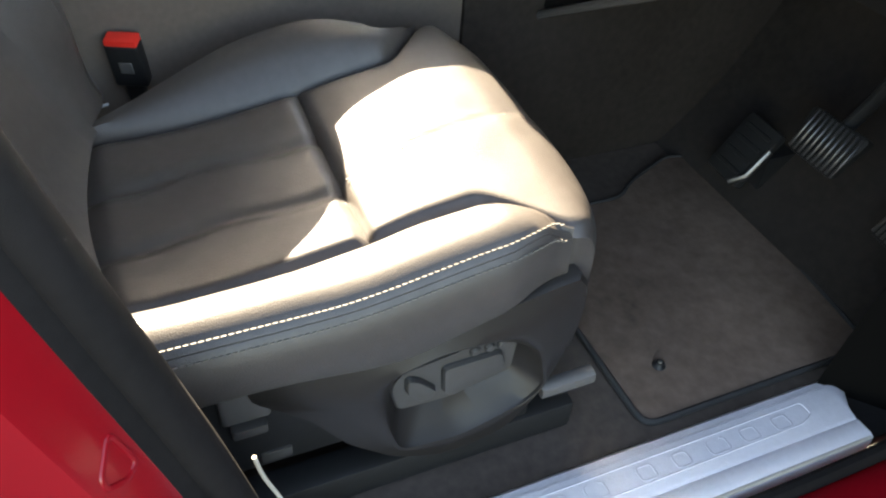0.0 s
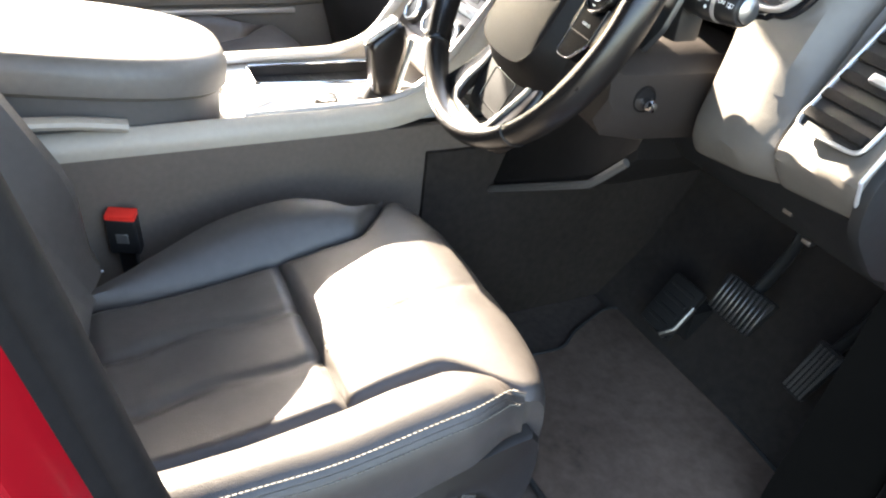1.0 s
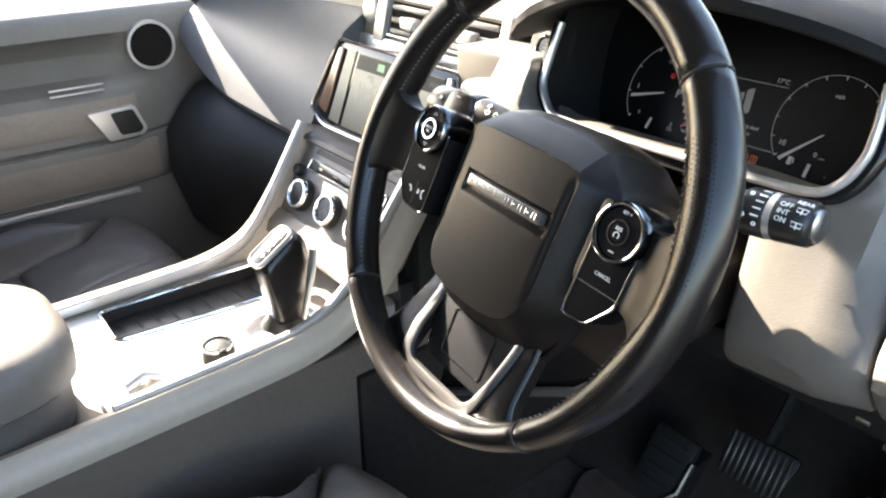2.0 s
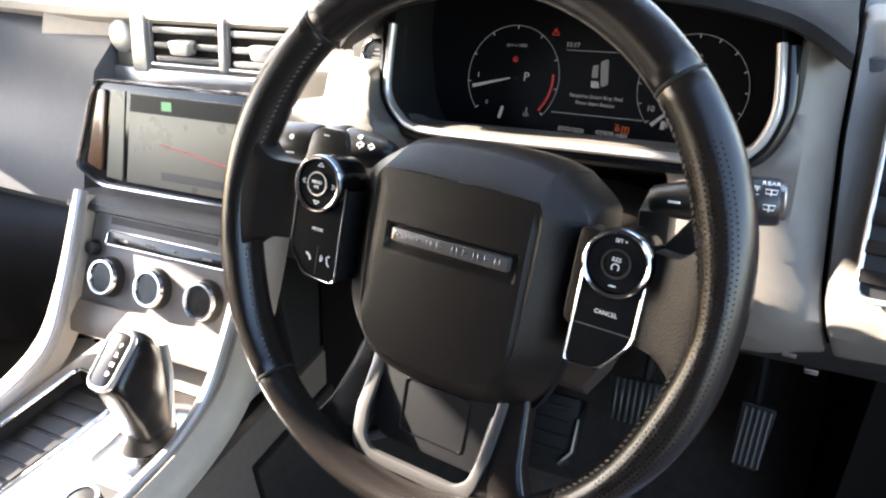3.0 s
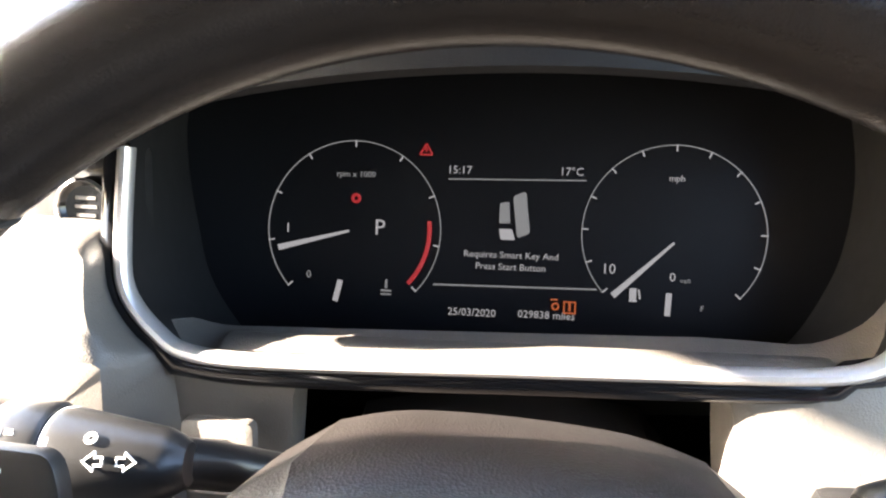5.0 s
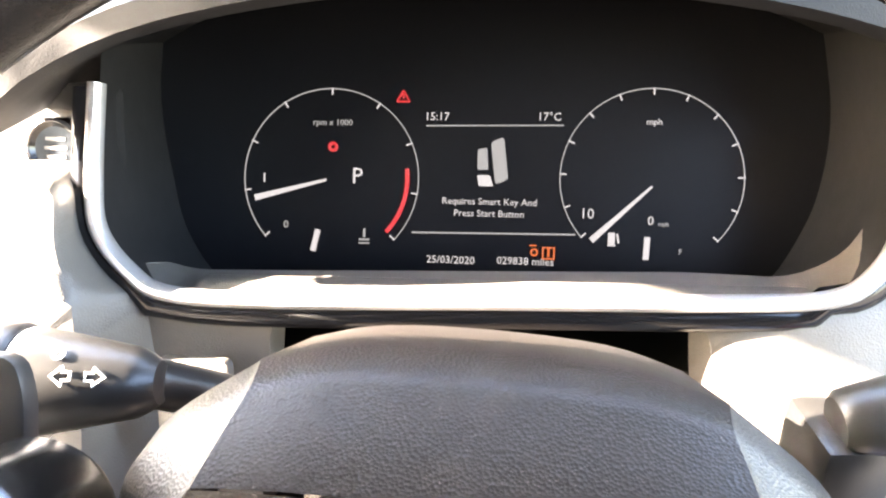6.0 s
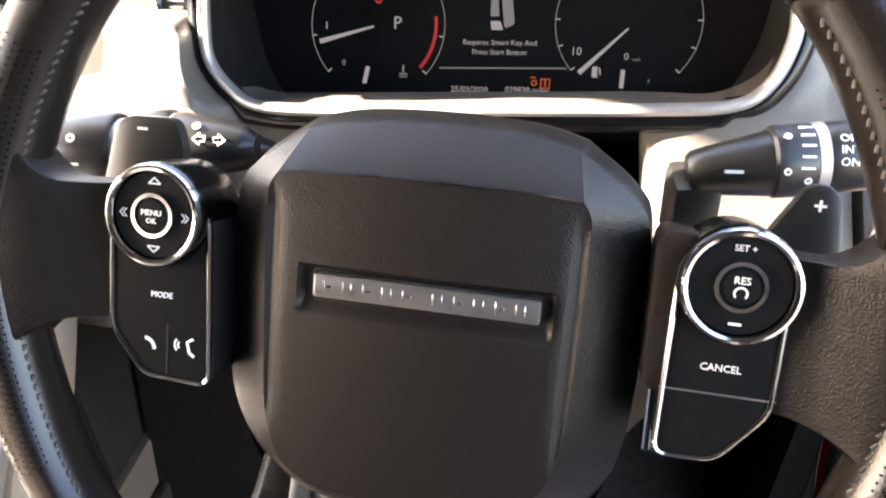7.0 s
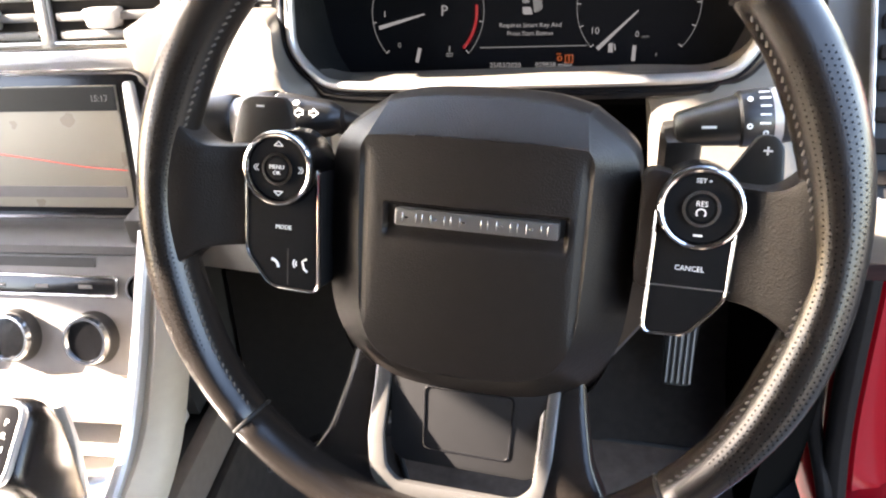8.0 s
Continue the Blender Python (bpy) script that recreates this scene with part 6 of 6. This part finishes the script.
SM = basis((-0.42, 0.200, 0.660), 17)
screen = thing("infotainment_screen", (-0.42, 0.2, 0.62), "grey touchscreen in a black chrome-edged bezel, showing a map", "screen")
bez = fillet([(-0.135, 0.030), (0.130, 0.030), (0.140, -0.094), (-0.140, -0.096), (-0.180, -0.076), (-0.172, -0.055), (-0.145, 0.015)], 0.016, 5)
part("bezel", prism(bez, -0.012, 0.0, 0.002, m=SM), GLOSS, screen, "black gloss bezel")
part("bezel_trim", tube([SM @ Vector((x, y, 0.001)) for x, y in bez], 0.0028, 0.0036, 8, up=(0, -1, 0.3), closed=True), CHROME, screen, "chrome edge")
part("side_inlay", prism(fillet([(-0.133, 0.020), (-0.121, 0.020), (-0.137, -0.078), (-0.160, -0.070)], 0.005), 0.0, 0.003, 0.001, m=SM), WOOD, screen, "brown wood inlay beside the screen")
part("side_inlay", prism(fillet([(0.108, 0.022), (0.117, 0.022), (0.124, -0.086), (0.107, -0.086)], 0.004), 0.0, 0.004, 0.0015, m=SM), SATIN, screen, "satin bar beside the screen")
part("key_column", prism([(-0.113, 0.020), (-0.092, 0.020), (-0.104, -0.086), (-0.130, -0.084)], 0.0, 0.0012, m=SM), SCREEN_HAZE, screen)
part("panel", prism([(-0.083, 0.019), (0.100, 0.019), (0.100, -0.086), (-0.096, -0.086)], 0.0, 0.0015, m=SM), SCREEN_HAZE, screen, "touchscreen glass, reflected haze put into its colour")
part("status_bar", prism([(-0.082, 0.018), (0.099, 0.018), (0.099, -0.002), (-0.0845, -0.002)], 0.0015, 0.0021, m=SM), LCD, screen)
part("scale_bar", prism([(-0.04, -0.067), (0.095, -0.067), (0.095, -0.077), (-0.04, -0.077)], 0.0015, 0.0021, m=SM), PLASTIC_GREY, screen)
part("route_line", tube([SM @ Vector((x, y, 0.0018)) for x, y in ((-0.04, -0.036), (0.02, -0.044), (0.06, -0.050), (0.099, -0.053))], 0.0006, 0.0003, 6), RED_PLASTIC, screen, "red route line")
part("green_key", prism([(-0.035, 0.013), (-0.020, 0.013), (-0.020, 0.003), (-0.035, 0.003)], 0.0021, 0.0026, m=SM), glowing("lit_green", (0.1, 0.7, 0.2), 0.05), screen)
lettering("15:17", 0.0075, SM @ Matrix.Translation((0.084, 0.008, 0.0022)), DIM_LIT, screen)

part("lower_band", loft([[Vector((x, y, z)) for y, z in ((0.190, 0.568), (0.165, 0.570), (0.147, 0.5775), (0.130, 0.5800), (0.117, 0.5770), (0.113, 0.572), (0.117, 0.5675), (0.130, 0.565), (0.176, 0.560))] for x in np.linspace(-0.552, -0.287, 16)]), BAND, screen, "dark rounded band below the screen")
KM = basis((-0.40, 0.075, 0.515), 30)
climate = thing("climate_panel", (-0.40, 0.08, 0.51), "grey climate panel with three chrome-ringed dials", "control panel")
cp = [(-0.110, 0.0685), (0.122, 0.0685), (0.118, -0.030), (0.106, -0.045), (-0.116, -0.045), (-0.122, -0.030)]
part("panel", prism(fillet(cp, 0.006), -0.05, -0.012, 0.003, m=KM), CLIMATE, climate)
part("slot", box((-0.085, 0.0565, -0.013), (0.068, 0.0645, -0.0112), m=KM), PLASTIC, climate, "dark disc slot")
strip = fillet([(-0.085, 0.049), (0.088, 0.049), (0.088, 0.033), (-0.088, 0.033)], 0.003)
part("button_strip", prism(strip, -0.012, -0.009, 0.001, m=KM), GLOSS, climate)
part("strip_trim", tube([KM @ Vector((x, y, -0.0095)) for x, y in strip], 0.0010, 0.0012, 6, up=(0, -1, 0), closed=True), CHROME, climate)
for x in (-0.06, -0.02, 0.02, 0.06):
    part("button_sign", box((x - 0.006, 0.039, -0.009), (x + 0.006, 0.042, -0.0085), m=KM), PLASTIC_GREY, climate)
part("round_button", lathe([(0.0, 0.003), (0.009, 0.003), (0.011, 0.0), (0.011, -0.004)], 24, KM @ Matrix.Translation((0.109, 0.040, -0.012))), GLOSS, climate)
part("round_trim", ring2(0.109, 0.040, 0.0108, 0.0125, -0.013, -0.008, KM, 28), CHROME, climate)
for x in (-0.077, -0.0075, 0.064):
    d = part("dial", lathe([(0.0, -0.001), (0.0165, -0.001), (0.0175, 0.0), (0.0215, -0.003), (0.0235, -0.014)], 36, KM @ Matrix.Translation((x, -0.003, 0))), PLASTIC, climate, "black climate dial")
    part("dial_ring", lathe([(0.0162, -0.0005), (0.0172, 0.0022), (0.0192, 0.0022), (0.0206, -0.002)], 40, KM @ Matrix.Translation((x, -0.003, 0))), CHROME, d, "bright dial ring")
    part("dial_face", lathe([(0.0, 0.0), (0.0162, 0.0)], 32, KM @ Matrix.Translation((x, -0.003, -0.0003))), GLOSS, d)
part("hinge_knob", lathe([(0.0, 0.006), (0.007, 0.005), (0.009, 0.0), (0.009, -0.006)], 18, KM @ Matrix.Translation((-0.105, 0.026, -0.008))), PLASTIC, climate)
# padded lower roll, then the dark shelf gap under it
part("lower_roll", loft([[Vector((x, y, z)) for y, z in ((0.10, 0.480), (0.064, 0.480), (0.047, 0.466), (0.042, 0.452), (0.050, 0.440), (0.10, 0.436))] for x in np.linspace(-0.523, -0.285, 10)]), ROLL, climate, "pale soft lower edge of the stack")
part("shelf_back", box((-0.52, 0.10, 0.40), (-0.28, 0.12, 0.445)), PLASTIC, climate)

# ---- centre console ----
console = thing("centre_console", (XC, -0.2, 0.0), "black centre console with broad rails and gloss top", "console")
part("core", box((-0.535, -1.0, 0.0), (-0.276, 0.30, 0.395)), PLASTIC, console)


def rail(side):
    """The broad rail: along the console, then up beside the stack."""
    line = [(0, -1.0, 0.415), (0, -0.60, 0.418), (0, -0.30, 0.420), (0, -0.10, 0.422), (0, -0.03, 0.428), (0, 0.02, 0.448), (0, 0.060, 0.492), (0, 0.100, 0.55), (0, 0.122, 0.585)]
    pts = smooth_path(line, 6)
    rings = []
    for i, p in enumerate(pts):
        t = (pts[min(i + 1, len(pts) - 1)] - pts[max(i - 1, 0)]).normalized()
        n = Vector((0, -t.z, t.y))
        f = ease(p.y, -0.02, 0.11)
        x0 = -0.290 + 0.012 * f if side > 0 else -0.518
        w = 0.032 - 0.006 * f
        prof = [(0.0, -0.02), (0.0, 0.004), (0.004, 0.009), (0.016 * w / 0.036, 0.012), (w * 0.75, 0.007), (w * 0.96, -0.002), (w, -0.011), (w * 0.94, -0.021), (0.0, -0.024)]
        rings.append([Vector((x0 + side * a, p.y + n.y * b, p.z + n.z * b)) for a, b in prof])
    return loft(rings)


part("rail", rail(1), LIT_FASCIA, console, "soft-touch console rail")
part("rail", rail(-1), LIT_FASCIA, console, "soft-touch console rail")
for side in (1, -1):
    x = -0.286 if side > 0 else -0.514
    line = smooth_path([(x, -0.25, 0.428), (x, -0.10, 0.430), (x, -0.04, 0.434), (x, 0.012, 0.455), (x + 0.004 * side, 0.055, 0.503), (x + 0.008 * side, 0.10, 0.566), (x + 0.010 * side, 0.118, 0.592)], 6)
    part("rail_trim", tube(line, 0.006, 0.008, 10, power=3), SATIN, console, "satin silver inner trim")
tray = fillet([(-0.500, -0.200), (-0.425, -0.203), (-0.405, -0.02), (-0.415, 0.012), (-0.495, 0.020)], 0.010)


def star(poly, c, n=144):
    """The outline of a polygon at even angles round a point inside it."""
    out = []
    for i in range(n):
        d = Vector((math.cos(2 * math.pi * i / n), math.sin(2 * math.pi * i / n)))
        best = 0.0
        for a in range(len(poly)):
            p, q = Vector(poly[a]) - Vector(c), Vector(poly[(a + 1) % len(poly)]) - Vector(c)
            e = q - p
            den = d.x * e.y - d.y * e.x
            if abs(den) > 1e-9:
                t, k = (p.x * e.y - p.y * e.x) / den, (p.x * d.y - p.y * d.x) / den
                if t > 0 and -1e-6 <= k <= 1 + 1e-6:
                    best = max(best, t)
        out.append((c[0] + d.x * best, c[1] + d.y * best))
    return out


plate_out = star([(-0.513, 0.10), (-0.513, -0.252), (-0.287, -0.252), (-0.287, 0.10)], (-0.457, -0.09))
plate_in = star(tray, (-0.457, -0.09))
part("top_plate", loft([[Vector((x, y, z)) for x, y in ring] for ring, z in ((plate_in, 0.4150), (plate_in, 0.4175), (plate_out, 0.4175), (plate_out, 0.402))], caps=False), SATIN, console, "bright gloss console top")
part("tray_wall", loft([[Vector((-0.457 + (x + 0.457) * k, -0.09 + (y + 0.09) * k, z)) for x, y in plate_in] for k, z in ((0.985, 0.4005), (0.998, 0.4165), (1.01, 0.4140), (1.01, 0.4005))], caps=False), TRAY, console, "black wall of the tray")
part("tray_rim", tube([(x, y, 0.4185) for x, y in tray], 0.0025, 0.0025, 8, closed=True), CHROME, console)
part("tray", prism(tray, 0.3955, 0.4010), TRAY, console, "dark open tray with a roller cover")
for k in range(9):
    y = -0.182 + 0.021 * k
    part("tray_rib", box((-0.494, y, 0.4010), (-0.424 + 0.009 * k / 4, y + 0.0165, 0.4026), 0.0006, 1), TRAY, console)
arm = thing("armrest", (XC, -0.45, 0.42), "black leather centre armrest lid, sunlit, brightened in its colour", "armrest")


def arm_ring(z, grow):
    pts = []
    for i in range(48):
        t = 2 * math.pi * i / 48
        c, s = math.cos(t), math.sin(t)
        k = 3.2
        x = math.copysign(abs(c) ** (2 / k), c) * (0.132 + grow)
        y = math.copysign(abs(s) ** (2 / (2.4 if s > 0 else 6)), s) * (0.20 + grow)
        pts.append(Vector((XC + x, -0.455 + y, z + 0.13 * max(0, -0.29 + 0.455 - y))))
    return pts


part("lid", loft([arm_ring(0.452, -0.006), arm_ring(0.458, 0.0), arm_ring(0.482, 0.001), arm_ring(0.496, -0.004), arm_ring(0.504, -0.016), arm_ring(0.507, -0.04), arm_ring(0.509, -0.09)]), ARMREST, arm, "padded black leather lid, brightened in its colour")
part("box", loft([arm_ring(0.40, -0.012), arm_ring(0.452, -0.010)]), PLASTIC_GREY, arm)
part("rear_rail", tube(smooth_path([(-0.272, -0.40, 0.436), (-0.266, -0.46, 0.447), (-0.262, -0.52, 0.452), (-0.262, -0.60, 0.455)]), 0.012, 0.008, 10), LIT_FASCIA, arm)

gear = thing("gear_selector", (-0.325, -0.03, 0.418), "black leather gear selector with a gloss button plate", "gear selector")
part("base_plate", prism(fillet([(-0.365, -0.085), (-0.295, -0.085), (-0.290, 0.03), (-0.365, 0.03)], 0.012), 0.417, 0.424, 0.003), CHROME, gear, "chrome selector base")
part("boot", loft([[Vector((-0.330 + r * math.cos(t), -0.035 + r * 1.2 * math.sin(t) + dy, z)) for t in np.linspace(0, 2 * math.pi, 20, endpoint=False)] for r, dy, z in ((0.026, 0.0, 0.422), (0.017, 0.0, 0.436), (0.012, -0.002, 0.455))]), PLASTIC, gear)
side = fillet([(-0.066, 0.512), (-0.061, 0.490), (-0.056, 0.460), (-0.052, 0.428), (-0.020, 0.424), (-0.010, 0.468), (-0.003, 0.512), (-0.008, 0.536), (-0.022, 0.542)], 0.010, 4)
mid = (-0.034, 0.490)
part("grip", loft([[Vector((-0.327 + dx, mid[0] + (y - mid[0]) * k, mid[1] + (z - mid[1]) * k)) for y, z in side] for dx, k in ((-0.019, 0.72), (-0.0175, 0.86), (-0.013, 0.96), (-0.006, 1.0), (0.006, 1.0), (0.013, 0.96), (0.0175, 0.86), (0.019, 0.72))]), LEATHER_WHEEL, gear, "black leather selector grip")
part("spine", tube(smooth_path([(-0.316, -0.018, 0.428), (-0.314, -0.012, 0.455), (-0.314, -0.003, 0.485), (-0.316, 0.003, 0.515)]), 0.005, 0.004, 8), SATIN, gear, "satin silver spine")
gm = Matrix.Translation((-0.327, -0.0445, 0.5275)) @ pose(0, 0, 0, 33, 0, 0)
part("plate_rim", tube([gm @ Vector((x, y, 0.0005)) for x, y in fillet([(-0.0145, 0.0275), (0.0145, 0.0275), (0.0135, -0.0275), (-0.0135, -0.0275)], 0.011)], 0.0024, 0.0030, 8, up=(0, -0.5, 0.85), closed=True), SATIN, gear, "bright rim round the selector plate")
part("button_plate", prism(fillet([(-0.013, 0.026), (0.013, 0.026), (0.012, -0.026), (-0.012, -0.026)], 0.010), -0.004, 0.0022, 0.001, m=gm), GLOSS, gear, "gloss black selector plate")
for k, tx in enumerate(("P", "R", "N", "D")):
    lettering(tx, 0.006, gm @ Matrix.Translation((0.004, 0.014 - 0.009 * k, 0.0024)), PRINT, gear)
mode = thing("terrain_knob", (-0.318, -0.125, 0.418), "black rotary terrain knob with a chrome rim", "knob")
part("well", prism(fillet([(-0.340, -0.150), (-0.296, -0.150), (-0.296, -0.095), (-0.340, -0.095)], 0.006), 0.4172, 0.4186), PLASTIC, mode)
part("knob", lathe([(0.0, 0.0), (0.012, 0.0), (0.017, -0.003), (0.018, -0.018)], 28, Matrix.Translation((-0.318, -0.125, 0.436))), PLASTIC, mode)
part("rim", ring2(0, 0, 0.0135, 0.0165, -0.002, 0.0012, Matrix.Translation((-0.318, -0.125, 0.436)), 32), CHROME, mode)
cap = thing("console_switch", (-0.325, -0.21, 0.418), "small silver parking brake switch", "switch")
part("lever", tube([(-0.330, -0.225, 0.420), (-0.330, -0.205, 0.428), (-0.330, -0.190, 0.420)], 0.010, 0.006, 10), SATIN, cap)
part("well", prism(fillet([(-0.350, -0.232), (-0.300, -0.232), (-0.300, -0.182), (-0.350, -0.182)], 0.006), 0.4172, 0.4184), SATIN, cap)
